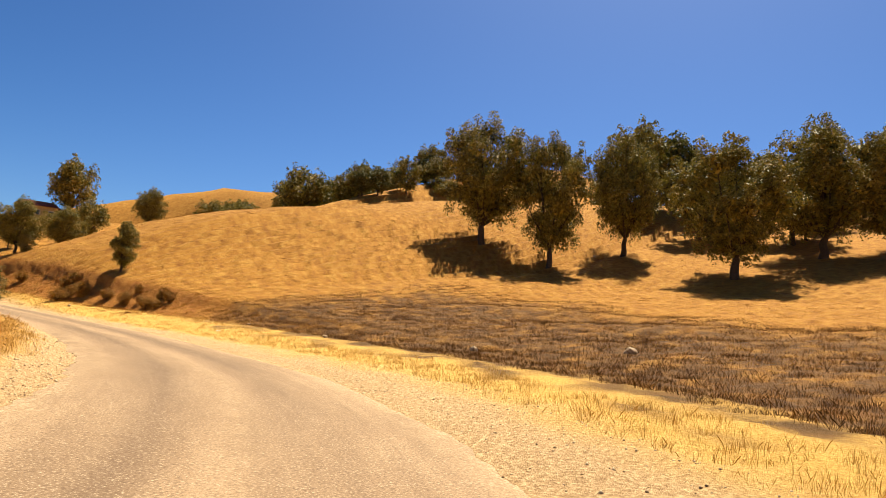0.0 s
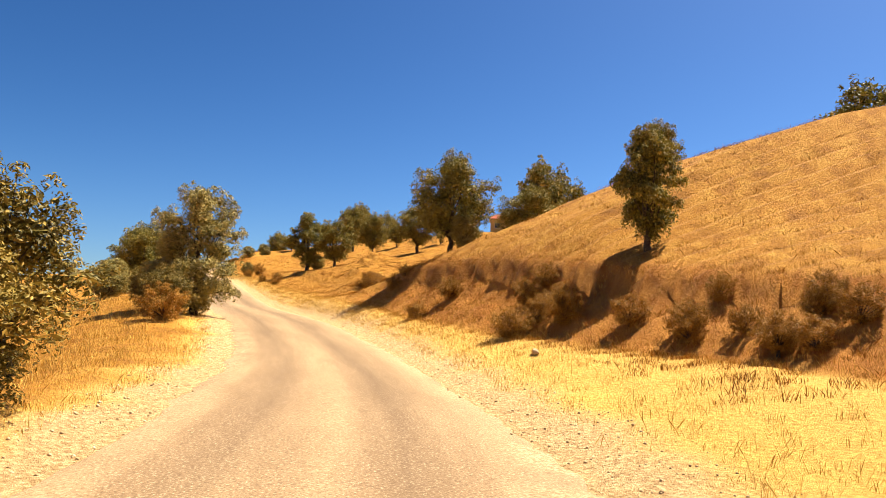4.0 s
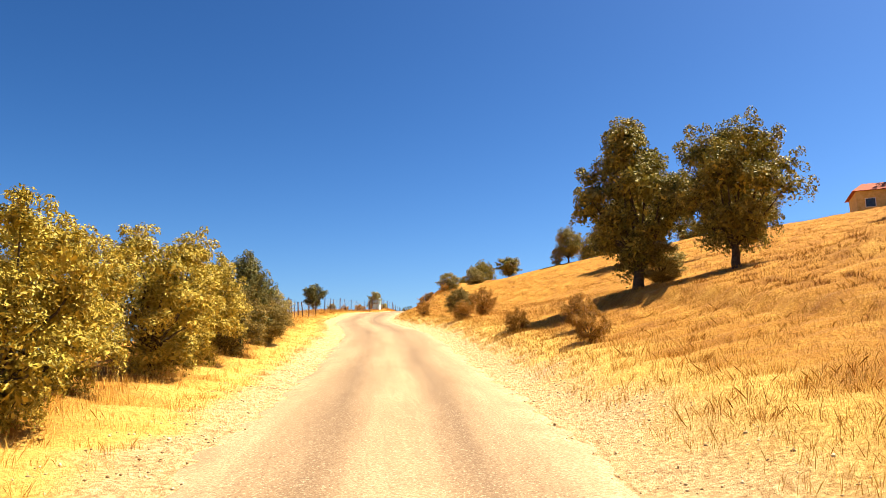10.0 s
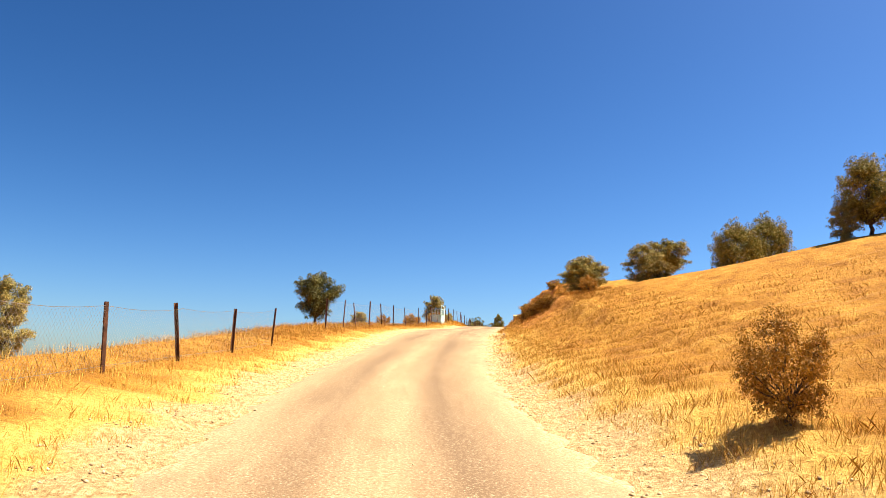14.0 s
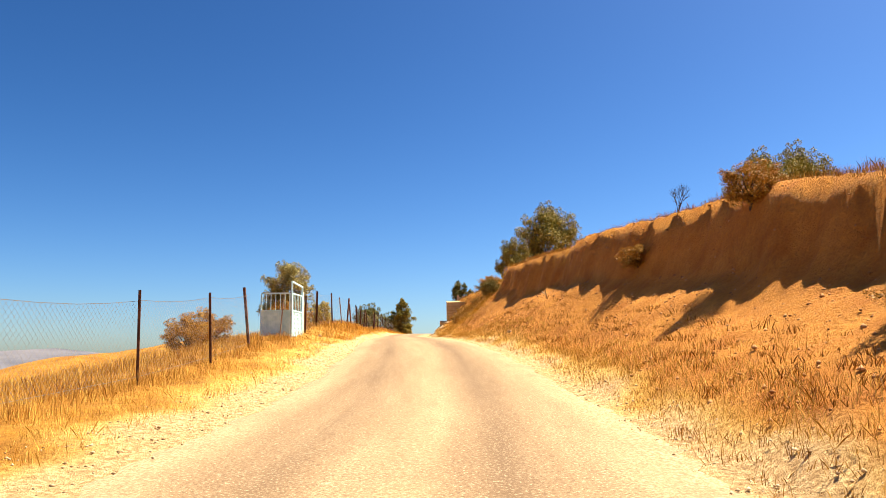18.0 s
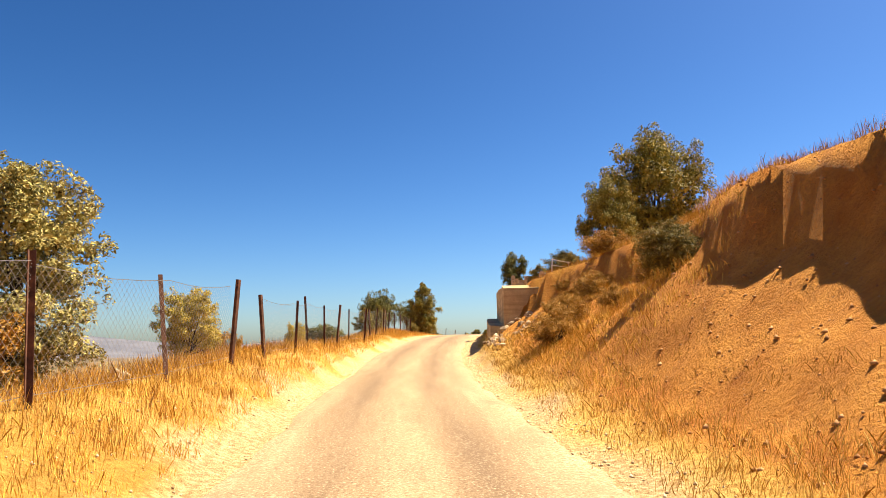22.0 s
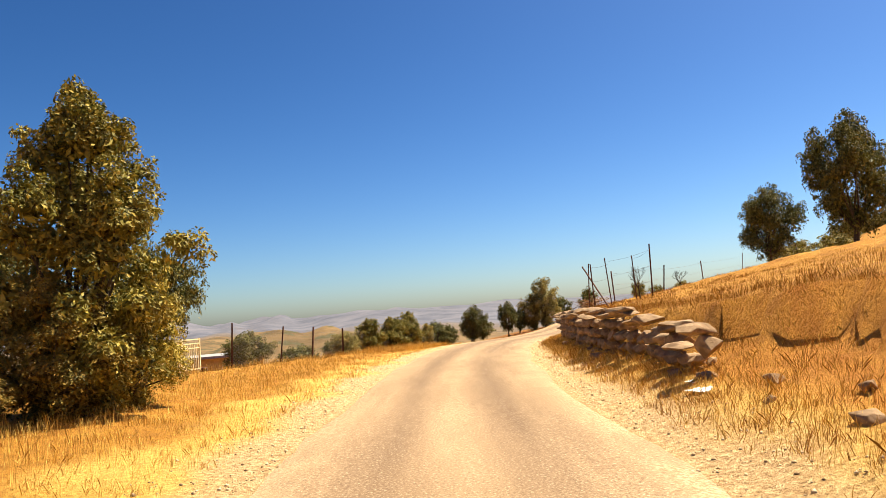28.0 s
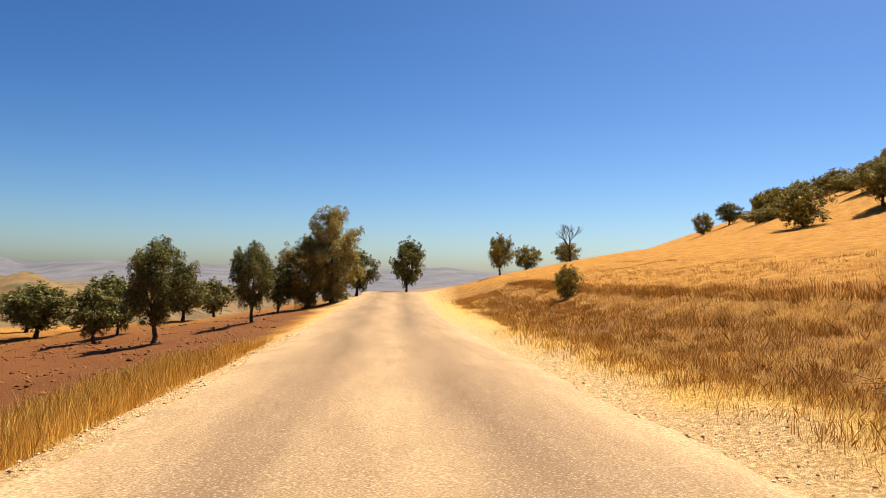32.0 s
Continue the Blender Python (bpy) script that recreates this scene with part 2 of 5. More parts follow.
def mix(nodes, links, fac, a, b, mode="MIX"):
    m = nodes.new("ShaderNodeMix")
    m.data_type, m.blend_type = "RGBA", mode
    for s, v in ((m.inputs[0], fac), (m.inputs[6], a), (m.inputs[7], b)):
        if isinstance(v, (int, float)):
            s.default_value = v
        elif isinstance(v, tuple):
            s.default_value = (*v, 1)
        else:
            links.new(v, s)
    return m.outputs[2]


def bump(nodes, links, height, strength, distance, bsdf):
    b = nodes.new("ShaderNodeBump")
    b.inputs["Strength"].default_value, b.inputs["Distance"].default_value = strength, distance
    links.new(height, b.inputs["Height"])
    links.new(b.outputs[0], bsdf.inputs["Normal"])


def simple(name, c1, c2, scale=8.0, rough=0.85, bumps=0.3, dist=0.02, metal=0.0, stops=(0.35, 0.7)):
    m, n, l, b = material(name, rough)
    f = tex_noise(n, l, scale)
    l.new(ramp(n, l, f, [(stops[0], c1), (stops[1], c2)]), b.inputs["Base Color"])
    b.inputs["Metallic"].default_value = metal
    if bumps:
        bump(n, l, tex_noise(n, l, scale * 4), bumps, dist, b)
    return m


def leafy(name, dark, light, yellow):
    """Leaves: each differs a little, some turned yellow."""
    m, n, l, b = material(name, 0.55)
    g = n.new("ShaderNodeNewGeometry")
    c = ramp(n, l, g.outputs["Random Per Island"], [(0.0, dark), (0.75, light), (0.97, yellow)])
    f = tex_noise(n, l, 0.9, 2)
    l.new(mix(n, l, ramp(n, l, f, [(0.4, (0, 0, 0)), (0.65, (0.45, 0.45, 0.45))]), c, yellow), b.inputs["Base Color"])
    shine = n.new("ShaderNodeBsdfTranslucent")
    l.new(c, shine.inputs["Color"])
    both = n.new("ShaderNodeMixShader"); both.inputs[0].default_value = 0.14
    l.new(b.outputs[0], both.inputs[1]); l.new(shine.outputs[0], both.inputs[2])
    l.new(both.outputs[0], n["Material Output"].inputs["Surface"])
    return m


LEAF_OAK = leafy("leaf_oak", (0.042, 0.046, 0.008), (0.22, 0.19, 0.032), (0.42, 0.31, 0.055))
LEAF_HEDGE = leafy("leaf_hedge", (0.04, 0.036, 0.008), (0.20, 0.15, 0.028), (0.40, 0.26, 0.05))
LEAF_GREY = leafy("leaf_grey", (0.07, 0.066, 0.016), (0.36, 0.30, 0.09), (0.52, 0.40, 0.12))
LEAF_DARK = leafy("leaf_dark", (0.025, 0.032, 0.008), (0.12, 0.125, 0.03), (0.25, 0.20, 0.045))
LEAF_GOLD = leafy("leaf_gold", (0.12, 0.055, 0.007), (0.38, 0.185, 0.024), (0.55, 0.30, 0.045))
LEAF_YELLOW = leafy("leaf_yellow", (0.12, 0.10, 0.014), (0.42, 0.32, 0.045), (0.60, 0.44, 0.07))
BARK = simple("bark", (0.04, 0.03, 0.022), (0.12, 0.09, 0.06), 14, 0.95, 0.6, 0.03)
ROCK = simple("rock", (0.17, 0.10, 0.052), (0.40, 0.265, 0.15), 5, 0.9, 0.6, 0.03)
RUST = simple("rusty_steel", (0.05, 0.025, 0.018), (0.16, 0.07, 0.04), 9, 0.8, 0.3, 0.01)


def ground_material():
    m, n, l, b = material("land", 0.95)
    def attr(name):
        a = n.new("ShaderNodeAttribute")
        a.attribute_name = name
        return a.outputs["Fac"]
    big, mid, fine = tex_noise(n, l, 0.12, 5), tex_noise(n, l, 1.3, 6), tex_noise(n, l, 14, 6, 0.7)
    grass = ramp(n, l, mid, [(0.25, (0.21, 0.083, 0.011)), (0.5, (0.39, 0.175, 0.022)), (0.75, (0.53, 0.285, 0.052))])
    grass = mix(n, l, ramp(n, l, fine, [(0.35, (0.6, 0.6, 0.6)), (0.56, (0, 0, 0))]), grass, (0.17, 0.065, 0.012))
    verge = ramp(n, l, fine, [(0.3, (0.40, 0.195, 0.032)), (0.6, (0.68, 0.415, 0.10))])
    dirt = ramp(n, l, mid, [(0.3, (0.36, 0.125, 0.017)), (0.7, (0.58, 0.25, 0.044))])
    dirt = mix(n, l, ramp(n, l, fine, [(0.3, (0.5, 0.5, 0.5)), (0.55, (0, 0, 0))]), dirt, (0.24, 0.095, 0.024))
    gravel = ramp(n, l, fine, [(0.3, (0.24, 0.13, 0.05)), (0.5, (0.48, 0.30, 0.14)), (0.68, (0.72, 0.51, 0.27))])
    dark = ramp(n, l, mid, [(0.3, (0.055, 0.026, 0.009)), (0.7, (0.19, 0.092, 0.028))])
    soil = ramp(n, l, fine, [(0.3, (0.08, 0.027, 0.006)), (0.7, (0.21, 0.075, 0.018))])
    hills = ramp(n, l, tex_noise(n, l, 0.02, 8, 0.75), [(0.35, (0.07, 0.045, 0.02)), (0.6, (0.20, 0.125, 0.056))])
    hills = mix(n, l, ramp(n, l, tex_noise(n, l, 0.09, 3), [(0.56, (0, 0, 0)), (0.62, (0.8, 0.8, 0.8))]), hills, (0.06, 0.06, 0.028))
    # blue-grey of distance haze painted into the far mountains' base colour
    hazed_mountains = ramp(n, l, tex_noise(n, l, 0.008, 8, 0.7), [(0.35, (0.075, 0.078, 0.10)), (0.65, (0.15, 0.142, 0.162))])
    c = grass
    for a, col in (("verge", verge), ("dirt", dirt), ("dark", dark), ("soil", soil), ("gravel", gravel), ("hills", hills), ("hazed_mountains", hazed_mountains)):
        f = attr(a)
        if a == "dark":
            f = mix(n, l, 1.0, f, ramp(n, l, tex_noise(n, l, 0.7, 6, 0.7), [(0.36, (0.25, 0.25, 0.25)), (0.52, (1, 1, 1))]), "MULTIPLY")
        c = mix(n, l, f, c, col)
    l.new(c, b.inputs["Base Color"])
    bump(n, l, fine, 1.0, 0.08, b)
    return m


LAND = ground_material()


def asphalt_material():
    m, n, l, b = material("old_asphalt", 0.88)
    uv = n.new("ShaderNodeAttribute"); uv.attribute_name = "across"
    al = n.new("ShaderNodeAttribute"); al.attribute_name = "along"
    cv = n.new("ShaderNodeCombineXYZ")
    wob = n.new("ShaderNodeMath"); wob.operation = "MULTIPLY"; wob.inputs[1].default_value = 5.0
    l.new(uv.outputs["Fac"], wob.inputs[0]); l.new(wob.outputs[0], cv.inputs[0])
    lng = n.new("ShaderNodeMath"); lng.operation = "MULTIPLY"; lng.inputs[1].default_value = 0.12
    l.new(al.outputs["Fac"], lng.inputs[0]); l.new(lng.outputs[0], cv.inputs[1])
    shift = n.new("ShaderNodeMath"); shift.operation = "MULTIPLY_ADD"
    l.new(tex_noise(n, l, 0.5, 4, 0.6, cv.outputs[0]), shift.inputs[0]); shift.inputs[1].default_value = 0.2
    less = n.new("ShaderNodeMath"); less.operation = "SUBTRACT"; less.inputs[1].default_value = 0.1
    l.new(uv.outputs["Fac"], less.inputs[0]); l.new(less.outputs[0], shift.inputs[2])
    fine, mid, big = tex_noise(n, l, 40, 4, 0.7), tex_noise(n, l, 1.6, 6, 0.65, cv.outputs[0]), tex_noise(n, l, 0.7, 3, 0.5, cv.outputs[0])
    c = ramp(n, l, mid, [(0.3, (0.23, 0.145, 0.078)), (0.5, (0.30, 0.192, 0.105)), (0.7, (0.39, 0.26, 0.145))])
    # two dark wheel tracks
    w = ramp(n, l, shift.outputs[0], [(0.12, (0, 0, 0)), (0.3, (0.95, 0.95, 0.95)), (0.42, (0.08, 0.08, 0.08)), (0.52, (0.08, 0.08, 0.08)), (0.66, (0.95, 0.95, 0.95)), (0.84, (0, 0, 0))])
    w2 = mix(n, l, 1.0, w, ramp(n, l, big, [(0.3, (0.35, 0.35, 0.35)), (0.6, (1, 1, 1))]), "MULTIPLY")
    c = mix(n, l, w2, c, (0.15, 0.092, 0.052))
    c = mix(n, l, ramp(n, l, fine, [(0.38, (0.8, 0.8, 0.8)), (0.5, (0, 0, 0))]), c, (0.13, 0.08, 0.045))
    c = mix(n, l, ramp(n, l, fine, [(0.55, (0, 0, 0)), (0.7, (0.8, 0.8, 0.8))]), c, (0.58, 0.44, 0.28))
    # loose gravel swept to the edges and left in patches
    coarse = tex_noise(n, l, 22, 3, 0.8)
    rim = ramp(n, l, shift.outputs[0], [(0.04, (0.9, 0.9, 0.9)), (0.16, (0, 0, 0)), (0.42, (0, 0, 0)), (0.5, (0.4, 0.4, 0.4)), (0.58, (0, 0, 0)), (0.84, (0, 0, 0)), (0.96, (0.9, 0.9, 0.9))])
    rim = mix(n, l, 1.0, rim, ramp(n, l, tex_noise(n, l, 0.8, 5), [(0.38, (0.15, 0.15, 0.15)), (0.55, (1, 1, 1))]), "MULTIPLY")
    c = mix(n, l, rim, c, ramp(n, l, coarse, [(0.32, (0.17, 0.10, 0.048)), (0.5, (0.36, 0.235, 0.125)), (0.66, (0.60, 0.44, 0.27))]))
    l.new(c, b.inputs["Base Color"])
    bump(n, l, coarse, 0.4, 0.02, b)
    return m


ASPHALT = asphalt_material()


def sheet(name, X, Y, Z, mat, attrs):
    """A grid of points as one mesh."""
    h, w = X.shape
    me = bpy.data.meshes.new(name)
    me.vertices.add(h * w)
    me.vertices.foreach_set("co", np.stack([X, Y, Z], -1).astype(np.float32).ravel())
    i = np.arange((h - 1) * (w - 1)); r, c = i // (w - 1), i % (w - 1)
    q = np.stack([r * w + c, r * w + c + 1, (r + 1) * w + c + 1, (r + 1) * w + c], 1)
    me.loops.add(q.size); me.loops.foreach_set("vertex_index", q.ravel().astype(np.int32))
    me.polygons.add(len(q)); me.polygons.foreach_set("loop_start", np.arange(0, q.size, 4, dtype=np.int32))
    me.polygons.foreach_set("use_smooth", np.ones(len(q), bool))
    me.update(calc_edges=True)
    for k, v in attrs.items():
        a = me.attributes.new(k, "FLOAT", "POINT")
        a.data.foreach_set("value", v.astype(np.float32).ravel())
    me.materials.append(mat)
    return new(name, me)


# ---- the land ----
def spread(lo, hi, step, far):
    core = np.arange(lo, hi + step, step)
    k = step * 1.16 ** np.arange(1, 60)
    out = np.cumsum(k); out = out[out < far]
    return np.concatenate([lo - out[::-1], core, hi + out])


gx, gy = np.meshgrid(spread(-8, 64, 0.28, 3500), spread(-4, 335, 0.3, 3500))
sh = gx.shape
gs, gd, gz0 = stations(np.stack([gx.ravel(), gy.ravel()], 1))
gz = ground(gx.ravel(), gy.ravel())
toe, hb, wb = [table(gs, RIGHT, k) for k in (1, 3, 4)]
le, re = table(gs, EDGE, 1), table(gs, EDGE, 2)
n2 = lumps(gx.ravel(), gy.ravel(), 3.0, 11)
verge = np.where(gd > 0, smooth(toe + 0.6, toe - 0.6, gd + 0.4 * n2), smooth(4.4, 3.4, -gd + 0.5 * n2) * np.interp(gs, [21, 22.5, 26.8, 28], [1, 0.4, 0.4, 1]))
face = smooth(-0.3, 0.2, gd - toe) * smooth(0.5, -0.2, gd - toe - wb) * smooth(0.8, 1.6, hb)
dark_near = smooth(6.3, 9.5, gd + 2.4 * n2) * smooth(30, 22, gd + 2 * n2) * smooth(4.95, 4.4, gs + 0.15 * n2) * 0.95
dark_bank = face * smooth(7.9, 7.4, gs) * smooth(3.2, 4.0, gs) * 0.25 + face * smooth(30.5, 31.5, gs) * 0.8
soil = smooth(-4.4, -5.4, gd + 0.3 * n2) * smooth(30.6, 31.6, gs) * smooth(40, 36, gs) * smooth(-60, -45, gd)
gravel = np.where(gd > 0, smooth(1.0, 0.0, (gd - re + 0.3 * n2) / np.interp(gs, [2, 4.5, 14, 16.5, 24, 27], [2.8, 1.5, 1.4, 0.6, 0.6, 1.1]) - 0.3), smooth(1.2, 0.4, (-gd - le + 0.35 * n2) / np.interp(gs, [21, 22.5, 26.5, 28], [1, 0.6, 0.6, 1])))
hills = smooth(130, 330, np.abs(gd) + 20 * lumps(gx.ravel(), gy.ravel(), 90, 15))
hills = np.maximum(hills, smooth(380, 520, gy.ravel()) * smooth(40, 90, -gd))
land = sheet("ground", gx, gy, gz.reshape(sh), LAND, dict(verge=verge, dirt=np.maximum(face * smooth(16.5, 17.3, gs) * smooth(31, 30, gs), face * smooth(4.2, 5.0, gs) * smooth(8.6, 8.0, gs) * 0.9), dark=np.clip(dark_near + dark_bank, 0, 1), soil=soil, gravel=gravel, hills=hills, hazed_mountains=smooth(1100, 1900, np.hypot(gx.ravel() - 30, gy.ravel() - 180))))
tagged(land, "dry golden grassland with banks of orange earth", "ground", kind="structure")

# ---- the road ----
keep = (LT > -4) & (LT < 60)
RL, RT, RG = LINE[keep], LT[keep], tang[keep]
wide = np.linspace(0, 1, 15)
off = -table(RT, EDGE, 1)[:, None] + (table(RT, EDGE, 1) + table(RT, EDGE, 2))[:, None] * wide
edge_noise = np.interp(np.arange(len(RT)), np.arange(0, len(RT), 3), np.random.RandomState(5).uniform(-0.14, 0.14, len(range(0, len(RT), 3))))
off[:, 0] += edge_noise; off[:, -1] -= edge_noise[::-1]
rx = RL[:, None, 0] + RG[:, None, 1] * off
ry = RL[:, None, 1] - RG[:, None, 0] * off
rz = RL[:, None, 2] + 0.03 * (1 - (2 * wide - 1) ** 2)
rz[:, 0] -= 0.06; rz[:, -1] -= 0.06
road = sheet("road", rx, ry, rz, ASPHALT, dict(across=np.broadcast_to(wide, off.shape), along=np.broadcast_to(np.cumsum(np.r_[0, np.linalg.norm(np.diff(RL[:, :2], axis=0), axis=1)])[:, None], off.shape)))
tagged(road, "worn narrow asphalt road bleached by the sun", "road", kind="structure")


# ---- trees ----
def part(name, bm, mat, parent=None, label=""):
    me = bpy.data.meshes.new(name)
    bm.to_mesh(me); bm.free()
    me.materials.append(mat)
    ob = new(name, me)
    ob.parent = parent
    if label:
        ob["label"] = label
    return ob


def raw(name, verts, faces, mat, parent=None, smooth_on=False):
    me = bpy.data.meshes.new(name)
    me.from_pydata(verts, [], faces)
    if smooth_on:
        me.polygons.foreach_set("use_smooth", np.ones(len(me.polygons), bool))
    me.materials.append(mat)
    ob = new(name, me)
    ob.parent = parent
    return ob


def limb(verts, faces, a, b, r0, r1, rng, bends=3, sides=6):
    """A tapered, slightly crooked limb from a to b."""
    a, b = Vector(a), Vector(b)
    ax = (b - a).normalized()
    u = ax.orthogonal().normalized(); v = ax.cross(u)
    L = (b - a).length
    base = len(verts)
    for i in range(bends + 1):
        t = i / bends
        c = a.lerp(b, t) + (u * rng.uniform(-1, 1) + v * rng.uniform(-1, 1)) * L * 0.05 * (0 < i < bends)
        r = r0 + (r1 - r0) * t
        for k in range(sides):
            w = 2 * math.pi * k / sides
            verts.append(tuple(c + (u * math.cos(w) + v * math.sin(w)) * r))
    for i in range(bends):
        for k in range(sides):
            p, q = base + i * sides + k, base + i * sides + (k + 1) % sides
            faces.append((p, q, q + sides, p + sides))


def leaves(centres, radii, count, size, rng, shell=0.55, up=0.3):
    """Many small leaf blades scattered through lumps of a crown."""
    r = np.random.RandomState(rng.randrange(10 ** 6))
    centres, radii = np.array(centres), np.array(radii)
    w = (radii.prod(1)) ** 0.67
    idx = r.choice(len(centres), count, p=w / w.sum())
    d = r.normal(size=(count, 3)); d /= np.linalg.norm(d, axis=1, keepdims=True)
    d[:, 2] = np.where(r.rand(count) < 0.6, np.abs(d[:, 2]), d[:, 2])
    rad = (shell + (1.06 - shell) * r.rand(count) ** 0.6)[:, None]
    c = centres[idx] + d * rad * radii[idx]
    nrm = d + r.normal(size=(count, 3)) * 0.7; nrm[:, 2] += up
    nrm /= np.linalg.norm(nrm, axis=1, keepdims=True)
    t = np.cross(nrm, r.normal(size=(count, 3))); t /= np.linalg.norm(t, axis=1, keepdims=True)
    s = np.cross(nrm, t)
    ln = size * r.uniform(0.7, 1.4, (count, 1)); wd = ln * 0.42
    V = np.stack([c - t * ln, c + s * wd + nrm * wd * 0.3, c + t * ln, c - s * wd + nrm * wd * 0.3], 1).reshape(-1, 3)
    F = np.arange(count * 4).reshape(-1, 4)
    return V.tolist(), F.tolist()


def tree_kind(name, height, width, stem, mat, n_leaf, leaf, seed, lumps_n=26, crown_low=None, upright=0.0, lump=(0.12, 0.20), label="", category="tree", flat=1.0, ragged=1.0):
    """A tree: tapered trunk with limbs, and a full, uneven crown of lumps of leaves."""
    rng = random.Random(seed)
    ob = new(name)
    r0 = height * 0.024 + 0.03
    fork = (rng.uniform(-.12, .12), rng.uniform(-.12, .12), max(stem, height * 0.16))
    verts, faces = [], []
    limb(verts, faces, (0, 0, -0.3), fork, r0 * 1.35, r0 * 0.8, rng, 4, 8)
    raw("trunk", verts, faces, BARK, ob, True)
    verts, faces = [], []
    low = stem if crown_low is None else crown_low
    hz = (height - low) / 2
    cz = low + hz
    centres, radii = [(0, 0, cz)], [(width * 0.30, width * 0.30, hz * 0.6)]
    turn = rng.uniform(0, 6.28)
    for i in range(lumps_n):                         # lumps all over the crown, jittered
        h = 1 - 2 * (i + 0.5) / lumps_n + rng.gauss(0, 0.06)
        h = max(-0.97, min(0.97, h))
        a = turn + i * 2.39996 + rng.gauss(0, 0.5)
        body = (1 - abs(h) ** 2.8) ** 0.5 * (1 - upright * max(0, h)) * (1.0 if h > -0.3 else 1 + 0.25 * (h + 0.3))
        k = rng.uniform(*lump) * (1 - 0.3 * upright * max(0, h))
        reach = rng.uniform(0.72, 1.08)
        rr = max(0.0, width * 0.5 * body * reach - width * k * 0.62)
        c = (math.cos(a) * rr, math.sin(a) * rr, cz + h * (hz - width * k * 0.45 * flat) * rng.uniform(0.9, 1.04))
        centres.append(c)
        radii.append((width * k, width * k, width * k * rng.uniform(0.7, 0.95) * flat))
        if i % 2:
            limb(verts, faces, fork, c, r0 * 0.42, r0 * 0.07, rng, 3, 5)
        for _ in range(3):                           # sprays that break the outline
            u = Vector((math.cos(a) * body + rng.gauss(0, .5), math.sin(a) * body + rng.gauss(0, .5), h + 0.25 + rng.gauss(0, .45))).normalized()
            e = Vector(c) + u * width * (k * 0.95 + abs(rng.gauss(0, 0.018)) * ragged)
            limb(verts, faces, c, e, r0 * 0.09, r0 * 0.02, rng, 2, 3)
            q = width * rng.uniform(0.035, 0.06)
            centres.append(tuple(e)); radii.append((q, q, q * 1.3))
    tagged(raw("branchwork", verts, faces, BARK, ob, True), kind="stuff")
    V, F = leaves(centres, radii, n_leaf, leaf, rng)
    V2, F2 = leaves(centres[:1] + centres[1::4], [(a * .8, b * .8, c * .8) for a, b, c in radii[:1] + radii[1::4]], n_leaf // 6, leaf * 2.2, rng, 0.2)
    n = len(V)
    raw("crown", V + V2, F + [[i + n for i in f] for f in F2], mat, ob)
    ob["size"] = (width, height)
    return tagged(ob, label, category)


def bare_kind(name, height, width, seed, label):
    """A leafless tree of forking limbs."""
    rng = random.Random(seed)
    ob = new(name)
    verts, faces = [], []
    limb(verts, faces, (0, 0, -0.3), (0.05, 0, height * 0.32), height * 0.028, height * 0.018, rng, 3, 7)
    raw("trunk", verts, faces, BARK, ob, True)
    verts, faces = [], []
    def grow(a, d, ln, r, depth):
        b = a + d * ln
        limb(verts, faces, a, b, r, r * 0.6, rng, 2, 5 if depth > 1 else 3)
        if depth:
            for _ in range(3):
                grow(b - d * ln * rng.uniform(0, 0.4), (d + Vector((rng.gauss(0, .6), rng.gauss(0, .6), rng.uniform(-.1, .4)))).normalized(), ln * rng.uniform(.6, .85), r * .55, depth - 1)
    for _ in range(4):
        grow(Vector((0.05, 0, height * rng.uniform(.2, .31))), Vector((rng.gauss(0, .5), rng.gauss(0, .5), 1)).normalized(), height * 0.22, height * 0.012, 4)
    tagged(raw("branchwork", verts, faces, BARK, ob), kind="stuff")
    ob["size"] = (width, height)
    return tagged(ob, label, "tree")


def place(kind, x, y, height, width, label="", group="", sink=0.05, lean=0.0, rise=0.0):
    w, h = kind["size"]
    ob = copy_thing(kind, pose(x, y, ground(x, y)[0] - sink + rise, lean, 0, random.uniform(0, 360)))
    ob.scale = (width / w, width / w, height / h)
    return tagged(ob, label, "", group)


def spot(s, d):
    """The point at station s, d metres right of the road's line, and the road's heading there in degrees."""
    j = int(np.argmin(np.abs(LT - s)))
    x, y = LINE[j, 0] + tang[j, 1] * d, LINE[j, 1] - tang[j, 0] * d
    return float(x), float(y), float(ground(x, y)[0]), math.degrees(math.atan2(tang[j, 1], tang[j, 0]))


# kinds for near and for far
OAK = tree_kind("tree", 5.0, 4.4, 0.8, LEAF_OAK, 24000, 0.055, 1, 42, label="broad-crowned tree with dull green leaves on dry grass")
OAKB = tree_kind("tree", 5.0, 4.0, 0.7, LEAF_OAK, 24000, 0.055, 21, 36, label="broad-crowned tree with dull green leaves on dry grass", ragged=2.0)
PEAR = tree_kind("tree", 5.0, 3.0, 0.55, LEAF_OAK, 18000, 0.055, 2, 36, upright=0.3, label="upright tree with sunlit olive green leaves")
BUSHY = tree_kind("tree", 5.0, 3.6, 0.3, LEAF_GREY, 32000, 0.045, 3, 49, crown_low=0.0, lump=(0.10, 0.18), ragged=1.5, label="bushy grey-green tree leafed down to the ground")
HEDGE = tree_kind("bush", 3.2, 2.8, 0.2, LEAF_HEDGE, 26000, 0.034, 31, 42, crown_low=0.0, ragged=2.0, label="tall roadside bush with small sunlit leaves", category="bush")
CONE = tree_kind("tree", 5.3, 3.3, 0.3, LEAF_OAK, 34000, 0.045, 6, 49, crown_low=0.0, upright=0.55, lump=(0.10, 0.18), ragged=1.3, label="tall conical tree with olive leaves down to the ground")
